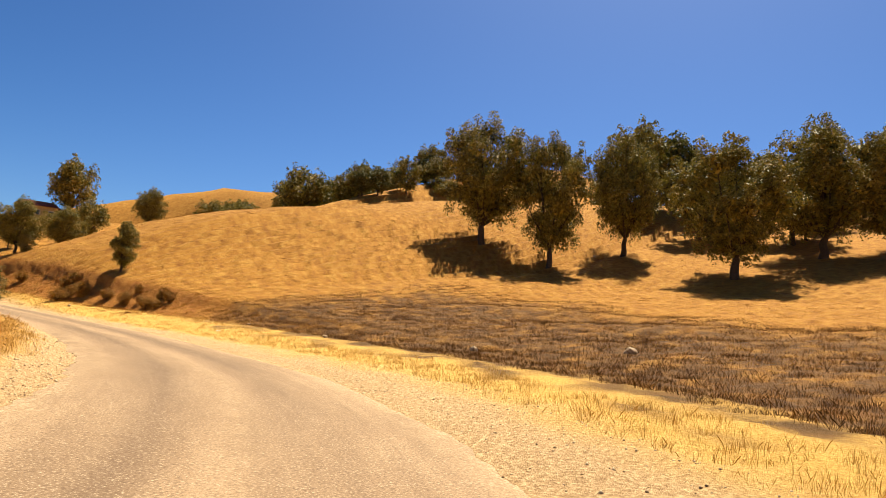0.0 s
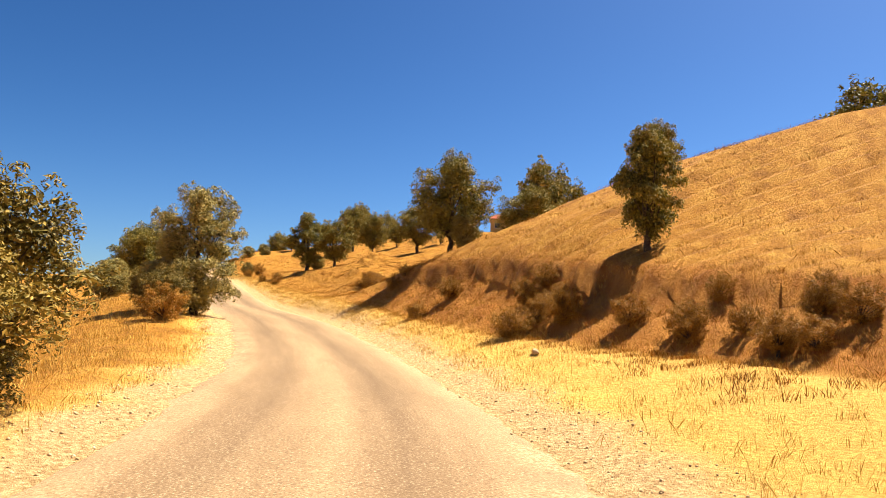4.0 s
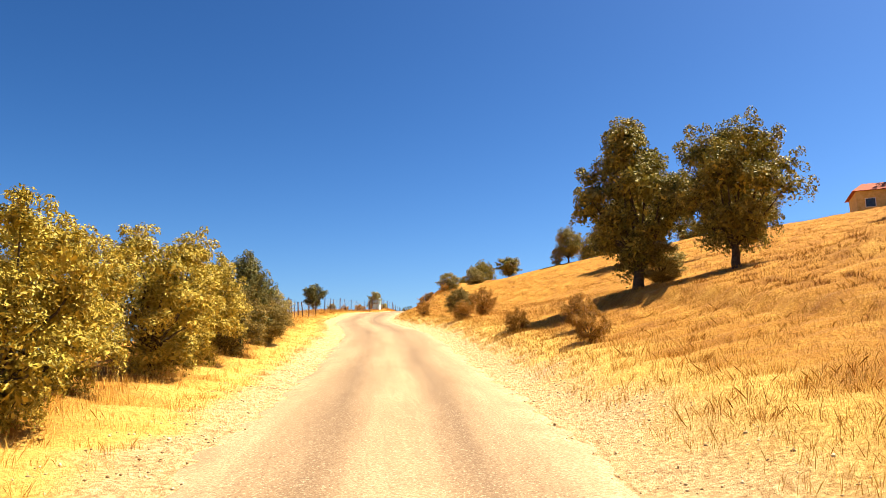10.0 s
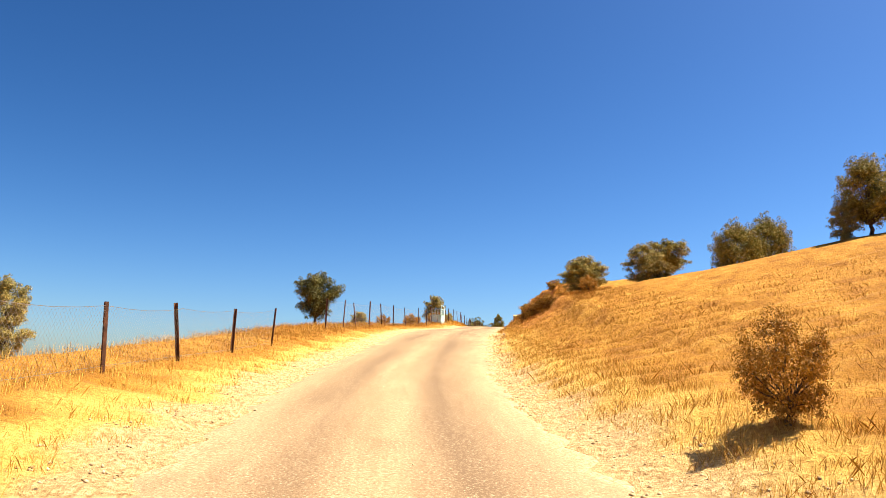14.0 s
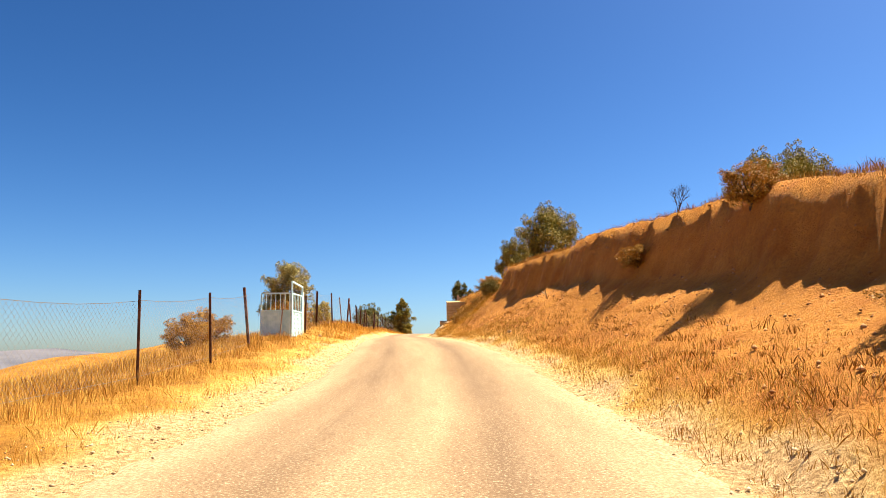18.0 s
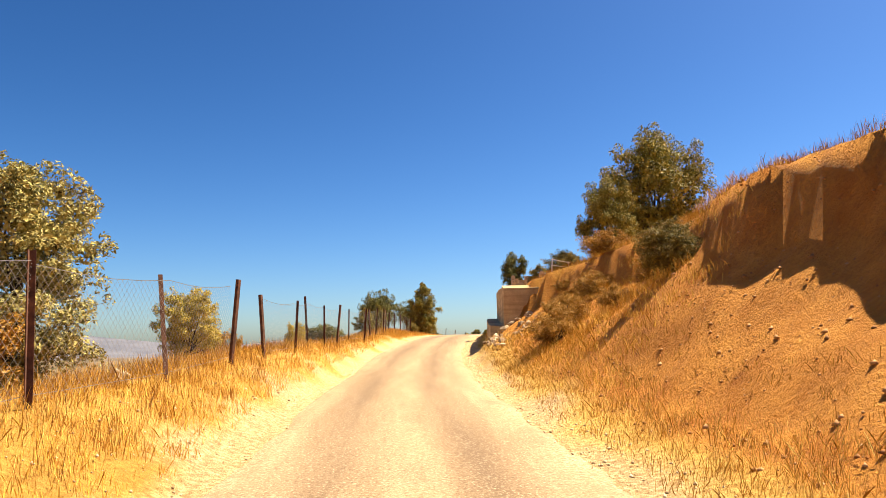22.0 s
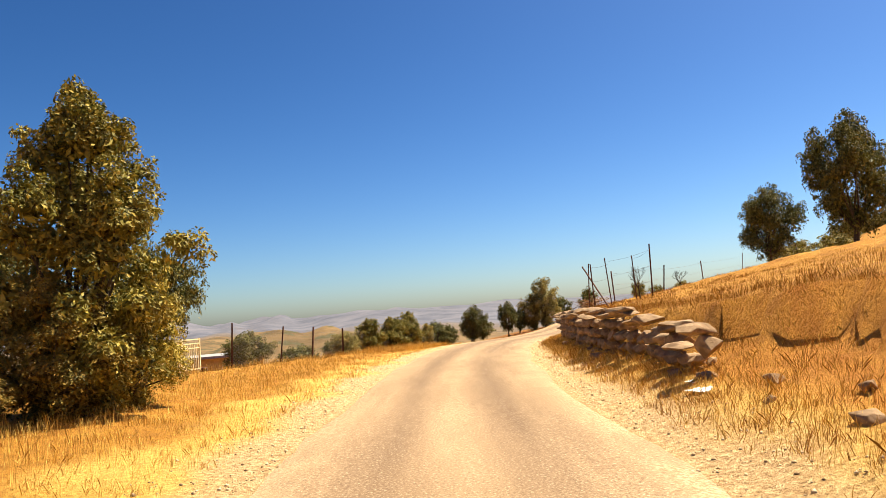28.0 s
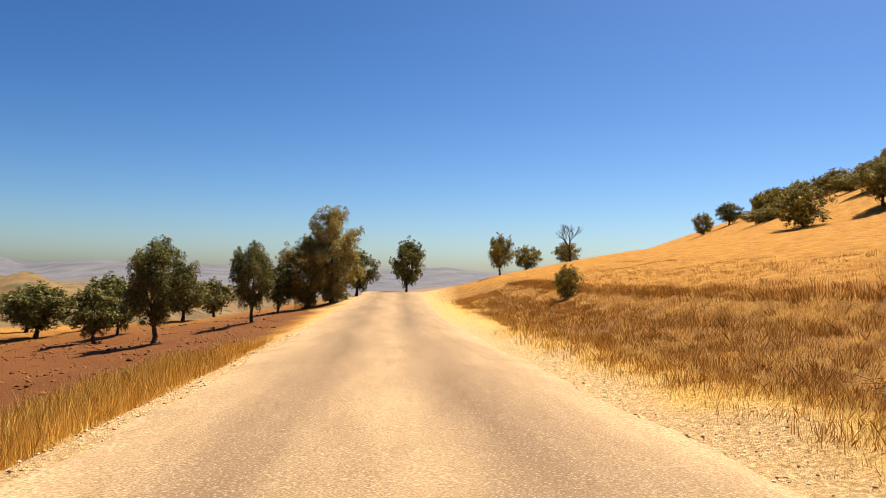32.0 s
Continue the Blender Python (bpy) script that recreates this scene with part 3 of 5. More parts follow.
DARK = tree_kind("tree", 5.0, 4.2, 1.0, LEAF_DARK, 20000, 0.06, 4, 39, label="dark green tree with a dense crown")
PINE = tree_kind("pine_tree", 4.0, 5.0, 1.6, LEAF_DARK, 18000, 0.055, 7, 33, flat=0.6, label="flat-topped dark pine beside the road", category="tree")
GOLD = tree_kind("shrub", 2.0, 2.2, 0.1, LEAF_GOLD, 12000, 0.03, 5, 39, crown_low=0.0, lump=(0.09, 0.16), ragged=1.6, label="dry golden brown shrub", category="shrub")
YELLOW = tree_kind("bush", 3.0, 2.6, 0.2, LEAF_YELLOW, 24000, 0.034, 41, 38, crown_low=0.0, lump=(0.10, 0.17), ragged=1.4, label="tall bush with leaves turning yellow", category="bush")
OAK_FAR = tree_kind("tree", 5.0, 4.4, 0.9, LEAF_OAK, 5000, 0.11, 11, 33, label="tree with dull green leaves on the dry hillside", ragged=2.0)
DARK_FAR = tree_kind("tree", 5.0, 4.2, 0.8, LEAF_DARK, 5000, 0.11, 12, 33, label="dark green tree far off on the slope")
BUSH_FAR = tree_kind("bush", 3.0, 3.4, 0.1, LEAF_OAK, 3600, 0.09, 13, 29, crown_low=0.0, label="round green bush on the dry slope", category="bush")
BARE = bare_kind("bare_tree", 4.0, 4.0, 9, "leafless grey tree on the dry slope")
KINDS = [OAK, OAKB, PEAR, BUSHY, HEDGE, CONE, DARK, PINE, GOLD, YELLOW, OAK_FAR, DARK_FAR, BUSH_FAR, BARE]

# the hillside above the first bend: kind, x, y, height, width
for row in [(OAK, 63.9, 40.3, 12.8, 10.0), (OAKB, 65.9, 33.2, 13.2, 7.6), (OAK, 76, 29.5, 13, 8), (OAKB, 70.3, 16.3, 12.8, 10.5), (OAK, 82, 10.5, 13.5, 12), (OAKB, 84, 4.0, 13, 11),
            (OAK_FAR, 92, 15, 10, 9), (OAK_FAR, 89.5, 25.2, 9.5, 9), (OAK_FAR, 99, 36, 12, 10), (DARK_FAR, 104, 33, 11, 9), (OAK_FAR, 90, 2, 12, 10)]:
    place(*row, group="trees above the first bend")
place(PEAR, 29.5, 49.3, 3.7, 1.9, "small gnarled tree on the edge of the bank")
for row in [(OAK, 42.6, 67.8, 3.9, 3.1), (OAK_FAR, 77.7, 83.9, 8.4, 8.4), (PEAR, 58.6, 67.0, 2.6, 1.1), (DARK_FAR, 93, 96, 8, 6), (DARK_FAR, 83, 86, 6, 5.5), (OAK_FAR, 88, 88, 7, 6), (DARK_FAR, 96, 88, 9.5, 6.5), (OAK_FAR, 100, 84, 8, 7),
            (OAK_FAR, 104, 78, 7, 6), (DARK_FAR, 108, 72, 8, 6), (BUSH_FAR, 92, 82, 4, 6), (BUSH_FAR, 97, 80, 4, 5), (BUSH_FAR, 70, 86, 3.2, 5), (BUSH_FAR, 65, 84, 3, 4.5), (BUSH_FAR, 74, 92, 4, 6), (OAK_FAR, 68, 92, 4.6, 5),
            (BUSH_FAR, 60, 84, 2.6, 4), (BUSH_FAR, 55, 82, 2.4, 4), (BUSH_FAR, 50, 80, 2.2, 3), (OAK_FAR, 36.5, 84, 2.6, 2.2), (OAK, 40.2, 80.2, 4.4, 4.6), (OAK_FAR, 47, 88, 5.0, 4.2),
            (BUSH_FAR, 125, 38, 2.5, 2.5), (OAK_FAR, 132, 33, 4.5, 5), (OAK_FAR, 136, 27, 4.5, 4), (BUSH_FAR, 130, 36, 3, 3), (OAK_FAR, 140, 20, 6, 5), (OAK_FAR, 112, 8, 9, 8), (OAK_FAR, 106, 14, 8, 7), (DARK_FAR, 118, 20, 6, 6)]:
    place(*row, group="trees along the hilltop")
# the row beside the straight
for row in [(PEAR, 27.6, 108.0, 6.1, 3.7), (OAKB, 30.2, 105.6, 4.7, 3.9), (OAK, 37.0, 118.6, 4.9, 3.6), (OAK, 38.8, 105, 4.8, 4.6), (OAK_FAR, 76.9, 152.8, 12.4, 10.2), (OAK_FAR, 42.5, 128, 3, 2.8), (OAK, 28.7, 64.4, 4.5, 3.8), (BUSHY, 29.0, 63.4, 1.5, 1.5), (BUSHY, 28.8, 108.6, 1.5, 1.8)]:
    place(*row, group="trees beside the straight")
for row in [(BUSH_FAR, 45.6, 110, 2.4, 1.8), (OAK_FAR, 45, 116, 4.2, 2.6), (OAK, 44.5, 164, 8.4, 5.7), (OAK, 53.0, 163.5, 4.6, 3.4), (OAK, 37.7, 134.4, 6.2, 4.6), (OAK, 37.3, 159, 3.7, 3.1), (BUSHY, 36.0, 159.1, 1.8, 1.4), (BARE, 50.2, 160.9, 3.1, 1.9),
            (BUSHY, 24.8, 166.4, 2.1, 2.7), (OAKB, 34.3, 182.6, 2.9, 3.5), (BUSHY, 27.4, 163.2, 2.1, 2.1), (HEDGE, 27.6, 161.0, 1.0, 1.5), (OAK, 64.0, 245.5, 11.8, 8.6), (OAK, 70.6, 248.8, 13.2, 8.8)]:
    place(*row)
# left of the straight
for s, d, kind, h, w in [(3.8, -4.7, HEDGE, 1.7, 2.4), (4.0, -4.5, HEDGE, 2.1, 2.6), (4.25, -4.6, HEDGE, 2.6, 2.8), (4.5, -4.5, HEDGE, 2.9, 2.8), (4.75, -4.6, HEDGE, 2.9, 2.6), (5.0, -4.5, HEDGE, 2.7, 2.6), (7.68, -3.5, BUSHY, 4.9, 3.6), (7.45, -4.6, HEDGE, 1.8, 2.0), (7.15, -4.6, GOLD, 1.2, 1.6), (7.75, -5.0, HEDGE, 1.6, 1.8),
                         (9.6, -7.2, BUSHY, 2.2, 2.4), (9.2, -7.0, BUSHY, 1.8, 2.2), 
                         (8.2, -13, DARK, 3.4, 3.2), (8.6, -15, DARK, 3.2, 3.0), (7.9, -16, DARK, 3.2, 3.0),
                         (14.1, -7.0, BUSHY, 1.3, 1.4), (14.9, -7.2, BUSHY, 1.4, 0.8), (15.15, -7.0, BUSHY, 1.5, 0.9), (14.4, -7.2, GOLD, 1.0, 0.6), (17.4, -7.8, DARK, 3.0, 2.7), (18.6, -8.0, BUSHY, 1.2, 1.3),
                         (19.2, -7.3, GOLD, 1.0, 1.2), (22.0, -7.2, GOLD, 1.2, 1.9), (21.3, -6.8, GOLD, 1.0, 1.4), (28.55, -6.6, HEDGE, 1.2, 1.4)]:
    x, y, z, a = spot(s, d)
    place(kind, x, y, h, w, group="growth along the left of the road")
for row in [(OAK, 13.8, 87.4, 4.5, 4.4), (OAKB, 13.5, 84.6, 4.0, 3.6), (HEDGE, 12.7, 85.4, 1.6, 1.7), (HEDGE, 13.7, 79.4, 1.6, 1.7), (YELLOW, 14.9, 91.3, 2.5, 2.2), (YELLOW, 14.7, 99.2, 2.5, 2.4), (YELLOW, 14.7, 96.9, 2.7, 2.6), (YELLOW, 14.2, 94.0, 2.3, 2.2), (DARK, 14.8, 103.8, 2.6, 1.9), (HEDGE, 14.9, 102.2, 1.9, 1.8), (HEDGE, 15.0, 106.5, 1.4, 1.5), (BUSHY, 14.4, 110.0, 1.7, 1.9)]:
    place(*row, group="growth along the left of the road")
for row in [(BUSHY, 14.6, 209.5, 3.4, 2.6), (GOLD, 14.7, 207.4, 1.4, 1.9), (GOLD, 15.3, 205.6, 1.2, 1.4), (YELLOW, 16.1, 213.8, 1.6, 1.3), (GOLD, 15.4, 222.6, 1.1, 0.7), (YELLOW, 17.0, 227.2, 1.3, 0.9), (DARK, 17.5, 236.0, 1.2, 1.9), (CONE, 19.6, 245.6, 1.8, 1.5), (CONE, 20.4, 247.5, 2.0, 1.1), (GOLD, 15.9, 216.4, 0.9, 1.0)]:
    place(*row, group="growth behind the fence")
rng = random.Random(12)
for i in range(22):
    s = rng.uniform(5.3, 7.9)
    t = float(table(s, RIGHT, 1)) + float(table(s, RIGHT, 4)) * rng.uniform(-0.1, 0.85)
    x, y, z, a = spot(s, t)
    k = rng.uniform(0.45, 1.0)
    place(GOLD, x, y, k, k * rng.uniform(1.0, 1.5), "dry rust-brown shrub on an earth bank", "shrubs on the earth bank")
for row in [(CONE, 25.5, 274.5, 5.4, 3.3), (HEDGE, 25.1, 273.9, 2.2, 2.2), (YELLOW, 26.0, 275.6, 2.3, 2.0), (PINE, 21.2, 282.1, 5.4, 4.6), (PINE, 25.0, 287.6, 4.6, 3.6), (HEDGE, 25.4, 289.0, 1.6, 1.8)]:
    place(*row, group="trees by the cream gate")
# right of the road, on and above the bank
for s, d, kind, h, w in [(13.5, 4.2, GOLD, 1.0, 1.1), (13.9, 4.9, HEDGE, 1.6, 1.6), (13.8, 6.0, GOLD, 1.4, 1.5), (12.0, 5.2, GOLD, 0.9, 1.0), (11.7, 4.6, GOLD, 0.7, 0.9), (12.4, 4.2, GOLD, 0.8, 0.8), (14.6, 4.0, GOLD, 1.0, 0.9), (17.0, 7.2, GOLD, 0.8, 0.9),
                         (24.5, 3.9, GOLD, 0.8, 1.3), (24.62, 4.3, GOLD, 0.8, 1.2), (24.8, 5.6, GOLD, 0.7, 1.3), (24.95, 6.3, GOLD, 0.7, 1.5), (24.75, 4.8, GOLD, 0.6, 1.2), (25.15, 6.6, GOLD, 0.7, 1.4), (24.4, 5.2, GOLD, 0.5, 1.0), (25.0, 5.2, GOLD, 0.5, 1.0), (24.3, 6.0, GOLD, 0.6, 1.2), (25.3, 5.6, GOLD, 0.5, 0.9), (23.9, 5.2, HEDGE, 1.0, 1.2), (20.0, 6.0, GOLD, 0.8, 1.2), (17.75, 4.9, GOLD, 0.8, 1.9), (17.6, 5.6, GOLD, 0.9, 1.9), (17.95, 5.6, GOLD, 0.7, 1.6), (17.85, 4.3, GOLD, 0.5, 1.3), (20.9, 5.7, GOLD, 0.6, 1.2), (19.0, 5.0, GOLD, 0.4, 1.0), (18.5, 4.6, GOLD, 0.4, 1.1), (9.3, 8.0, GOLD, 0.6, 1.2), (9.15, 7.2, GOLD, 0.5, 1.0), (9.0, 7.8, GOLD, 0.7, 1.1), (9.45, 8.7, GOLD, 0.5, 1.0), (8.8, 6.8, GOLD, 0.7, 1.2), (10.6, 10.3, GOLD, 0.4, 0.9),
                          (26.3, 6.4, HEDGE, 0.7, 0.9), (26.0, 5.4, HEDGE, 1.0, 0.9), (26.3, 7.0, HEDGE, 1.5, 2.0),
                         (30.95, 6.6, GOLD, 0.9, 1.2), (31.3, 7.0, GOLD, 1.0, 1.3), (31.7, 7.2, GOLD, 0.8, 1.2), (30.6, 6.2, GOLD, 0.8, 1.0), (32.0, 7.4, GOLD, 0.7, 1.2), (32.4, 7.4, GOLD, 0.8, 1.2)]:
    x, y, z, a = spot(s, d)
    place(kind, x, y, h, w, group="growth on the right bank")
for row in [(BARE, 29.7, 197.0, 2.2, 1.3), (BARE, 106, 375.6, 5.0, 4.4), (BARE, 45, 289.5, 2.0, 1.2)]:
    place(*row)
for row in [(OAK, 36.9, 238.8, 7.2, 6.2), (DARK, 27.8, 237.2, 2.2, 1.5), (OAKB, 32.3, 234.5, 4.6, 2.9), (BUSHY, 38.4, 246, 4.2, 4.0), (HEDGE, 29.6, 232.2, 1.2, 1.2)]:
    place(*row, group="trees above the graves")
# the hill above the last stretch
for row in [(DARK, 84.1, 326.5, 9.0, 6.4), (DARK, 85.7, 316.8, 12.8, 8.2), (BUSH_FAR, 90, 330, 3, 5), (BUSH_FAR, 93, 327, 3.4, 5)]:
    place(*row, rise=0.0, group="trees on the hill")
rng = random.Random(31)
for i in range(56):                                  # the wooded skyline above the first bend
    if i < 30:
        a, r = radians(rng.uniform(37, 55)), rng.uniform(104, 138)
    else:
        a, r = radians(rng.uniform(66, 88)), rng.uniform(96, 150)
    place(rng.choice([OAK_FAR, BUSH_FAR, BUSH_FAR, DARK_FAR]), r * math.sin(a), r * math.cos(a), rng.uniform(2.6, 5.6), rng.uniform(3.4, 6), group="wooded skyline")
rng = random.Random(77)
for i in range(46):
    t = rng.uniform(0, 1)
    x, y = 112 + 75 * t + rng.gauss(0, 7), 345 + 62 * t + rng.gauss(0, 6) - 40 * rng.random() ** 2
    place(rng.choice([OAK_FAR, DARK_FAR, BUSH_FAR, BUSH_FAR]), x, y, rng.uniform(1.6, 4.0), rng.uniform(2.4, 5), group="scrub on the hill")
# trees in the tilled field and along the end of the road
for row in [(DARK, 62.2, 364.7, 5.6, 3.8), (DARK, 70.4, 371.7, 5.3, 3.2), (DARK_FAR, 61, 378, 4.0, 3.6), (DARK_FAR, 63.5, 383, 4.0, 3.2), (DARK_FAR, 59.1, 396.5, 4.6, 6), (DARK_FAR, 75.8, 380.1, 4.0, 2.8), (BUSHY, 80.6, 379.6, 8.2, 5.2), (HEDGE, 78.6, 380.5, 6.0, 5.0), (DARK_FAR, 92.4, 386, 5.4, 3.6),
            (DARK_FAR, 88, 389, 4.6, 4.2), (OAK_FAR, 98.4, 377.8, 3.8, 2.6), (BUSH_FAR, 75.4, 344.4, 1.5, 1.3), (BUSH_FAR, 103, 379, 2.4, 3), (BUSH_FAR, 108, 378, 2.2, 3), (DARK_FAR, 50, 398, 5, 5), (DARK_FAR, 45, 392, 5, 5), (DARK_FAR, 54, 404, 5, 6), (DARK_FAR, 66, 400, 5, 5), (DARK_FAR, 40, 398, 4.6, 6), (DARK_FAR, 72, 396, 4.5, 4.5),
            (DARK_FAR, 60, 418, 5, 6), (DARK_FAR, 70, 415, 5, 6), (DARK_FAR, 80, 412, 4.6, 5), (DARK_FAR, 36, 380, 4.6, 5)]:
    place(*row, group="trees round the tilled field")
for s, d, kind, h, w in [(30.8, -6.2, PEAR, 3.0, 2.1), (30.65, -6.6, PEAR, 2.6, 2.0), (31.1, -5.8, BUSHY, 2.2, 1.2), (31.0, -6.4, HEDGE, 1.3, 1.4), (30.4, -7.0, PEAR, 2.4, 1.9), (30.2, -7.6, BUSHY, 1.6, 1.8), (29.9, -11, DARK, 2.2, 2.4)]:
    x, y, z, a = spot(s, d)
    place(kind, x, y, h, w, group="growth above the tilled field")
for k in KINDS:
    for o in (*k.children_recursive, k):
        bpy.data.objects.remove(o)

# ---- fences ----
CONCRETE = simple("weathered_concrete", (0.40, 0.275, 0.15), (0.66, 0.49, 0.295), 1.1, 0.92, 0.5, 0.02)
PALE_STONE = simple("pale_stone", (0.36, 0.25, 0.14), (0.62, 0.48, 0.30), 6, 0.85, 0.3, 0.01)
BLUE_PAINT = simple("pale_blue_paint", (0.36, 0.60, 0.64), (0.60, 0.80, 0.82), 5, 0.5, 0.15, 0.004)
WHITE_PAINT = simple("chipped_white_paint", (0.62, 0.58, 0.50), (0.80, 0.78, 0.72), 9, 0.55, 0.2, 0.004)
CREAM = simple("cream_paint", (0.58, 0.47, 0.25), (0.74, 0.64, 0.40), 7, 0.55, 0.2, 0.004)
WIRE = simple("galvanised_wire", (0.20, 0.18, 0.16), (0.34, 0.31, 0.28), 20, 0.5, 0, 0.0, 0.7)
WOOD = simple("grey_wood", (0.20, 0.14, 0.09), (0.38, 0.29, 0.20), 12, 0.9, 0.4, 0.01)
CLOTH = simple("white_plastic", (0.70, 0.70, 0.68), (0.86, 0.86, 0.84), 6, 0.5, 0.4, 0.02)


def boxm(bm, c, size, m=None):
    r = bmesh.ops.create_cube(bm, size=1.0, matrix=(m or Matrix()) @ Matrix.Translation(c) @ Matrix.Diagonal((*size, 1)))
    return r["verts"]


def angle_post(h):
    """A rolled steel angle, standing on z = 0 and sunk a little."""
    bm = bmesh.new()
    boxm(bm, (0, 0.028, h / 2 - 0.15), (0.008, 0.056, h + 0.3))
    boxm(bm, (0.028, 0, h / 2 - 0.15), (0.056, 0.008, h + 0.3))
    bmesh.ops.bevel(bm, geom=bm.edges[:], offset=0.002, segments=1)
    return bm


post_mesh = {}


def fence(name, stops, height, label, mesh_on=True, seed=0):
    """A fence of steel angles with chain-link between them along the points given."""
    rng = random.Random(seed)
    f = tagged(new(name), label, "fence")
    tops = []
    if "m" not in post_mesh:
        bm = angle_post(1.0)
        me = bpy.data.meshes.new("post"); bm.to_mesh(me); bm.free(); me.materials.append(RUST)
        post_mesh["m"] = me
    for x, y, z in stops:
        p = new("post", post_mesh["m"])
        p.parent = f
        hh = height * rng.uniform(0.93, 1.06)
        p.matrix_basis = pose(x, y, z, rng.uniform(-6, 6), rng.uniform(-6, 6), rng.uniform(0, 360)) @ Matrix.Diagonal((1, 1, hh, 1))
        tops.append((Vector((x, y, z)), hh))
    for (a, ha), (b, hb_) in zip(tops, tops[1:]):
        L = (b - a).length
        ux = (b - a) / L
        side = Vector((-ux.y, ux.x, 0))
        V, F = [], []
        H = min(ha, hb_) * 0.9
        def strand(p, q, w=0.0035):
            k = len(V)
            up = Vector((0, 0, w)) if abs((q - p).normalized().z) < 0.9 else ux * w
            V.extend([tuple(p - up), tuple(q - up), tuple(q + up), tuple(p + up)])
            F.append((k, k + 1, k + 2, k + 3))
        def at(u, v):
            sag = -0.06 * math.sin(math.pi * min(max(u / L, 0), 1)) * (v / H)
            return a + ux * u + Vector((0, 0, v + sag + 0.05)) + side * 0.03
        if mesh_on:
            pitch = 0.11
            n = int((L + H) / pitch)
            for i in range(1, n):
                c = i * pitch
                u0, v0 = (c, 0) if c < L else (L, c - L)
                u1, v1 = (0, c) if c < H else (c - H, H)
                strand(at(u0, v0), at(u1, v1), 0.0028)
                strand(at(L - u0, v0), at(L - u1, v1), 0.0028)
        for v in ((H, 0.06) if mesh_on else (H, H * 0.66, H * 0.33)):
            prev = at(0, v)
            for i in range(1, 5):
                nxt = at(L * i / 4, v)
                strand(prev, nxt, 0.004); prev = nxt
            if not mesh_on:
                raw("wire", V, F, WIRE, f)
                V, F = [], []
        if mesh_on:
            raw("chain_link", V, F, WIRE, f)
    return f


def along(s0, s1, step, d_of, seed=1):
    rng = random.Random(seed)
    a = int(np.argmin(np.abs(LT - s0))); b = int(np.argmin(np.abs(LT - s1)))
    dist = np.cumsum(np.r_[0, np.linalg.norm(np.diff(LINE[a:b + 1, :2], axis=0), axis=1)])
    out, t = [], 0.0
    while t <= dist[-1] + 0.01:
        j = a + int(np.argmin(np.abs(dist - t)))
        d = d_of(LT[j])
        x, y = LINE[j, 0] + tang[j, 1] * d, LINE[j, 1] - tang[j, 0] * d
        out.append((float(x), float(y), float(ground(x, y)[0])))
        t += step * rng.uniform(0.93, 1.07)
    return out


fence("fence", along(12.7, 16.2, 3.5, lambda s: np.interp(s, [12, 14, 17], [-5.0, -4.7, -4.6]), 3), 1.2, "short rusty steel posts with chain-link along a field edge", True, 13)
field_side = [spot(float(np.interp(y, LINE[:, 1], LT)), -5.3 + 0.6 * max(0, y - 180) / 12)[:3] for y in np.arange(158.0, 194, 3.7)]
fence("fence", field_side, 1.5, "rusty steel posts with sagging chain-link along a field edge", True, 3)
def standing(rows):
    return [(x, y, float(ground(x, y)[0])) for x, y in rows]


fence("fence", standing([(16.05, 198.5), (16.35, 201.3), (16.9, 204.85), (17.36, 207.65), (17.6, 210.5)]), 1.45, "leaning rusty steel posts with chain-link beside a gate", True, 14)
fence("fence", standing([(17.83, 212.7), (18.1, 215.7), (18.25, 217.95), (18.5, 220.4), (18.8, 222.95), (19.05, 226.8), (19.65, 228.7), (19.9, 231.6), (20.2, 233.3), (20.55, 235.4), (20.8, 238.6), (21.0, 242), (21.5, 245.6), (22.1, 250), (22.8, 254.6), (23.3, 259)]), 1.3, "rusty steel posts with chain-link beside dry grass", True, 4)
fence("fence", along(29.45, 31.5, 4.0, lambda s: np.interp(s, [29.3, 30.2, 31.5], [-8.6, -7.4, -5.2]), 5), 1.7, "rusty fence posts with chain-link above the valley", True, 5)
fence("fence", standing([(44.3, 292.9), (43.35, 290.6), (43.7, 289.7), (44.67, 288.0), (46.07, 291.5)]), 2.2, "tall leaning fence posts with slack wires on a stone wall", False, 6)
up_posts = [spot(30.75 + 0.42 * k, 7.5 + 3.6 * k)[:3] for k in range(7)]
fence("fence", up_posts, 2.4, "thin fence posts with wires climbing the dry slope", False, 7)
x, y, z = standing([(44.35, 292.2)])[0]
bm = bmesh.new(); boxm(bm, (0, 0, 0), (0.05, 0.05, 2.9))
brace = part("fence_brace", bm, RUST)
brace.matrix_basis = pose(x, y, z + 1.0, -42, 0, 8) 
tagged(brace, "rusty steel brace leaning on a fence post", "brace")


# ---- the pale blue gate ----
def bar(bm, a, b, w, t=None):
    a, b = Vector(a), Vector(b)
    d = b - a
    m = Matrix.Translation((a + b) / 2) @ d.to_track_quat("Z", "Y").to_matrix().to_4x4()
    boxm(bm, (0, 0, 0), (w, t or w, d.length), m)


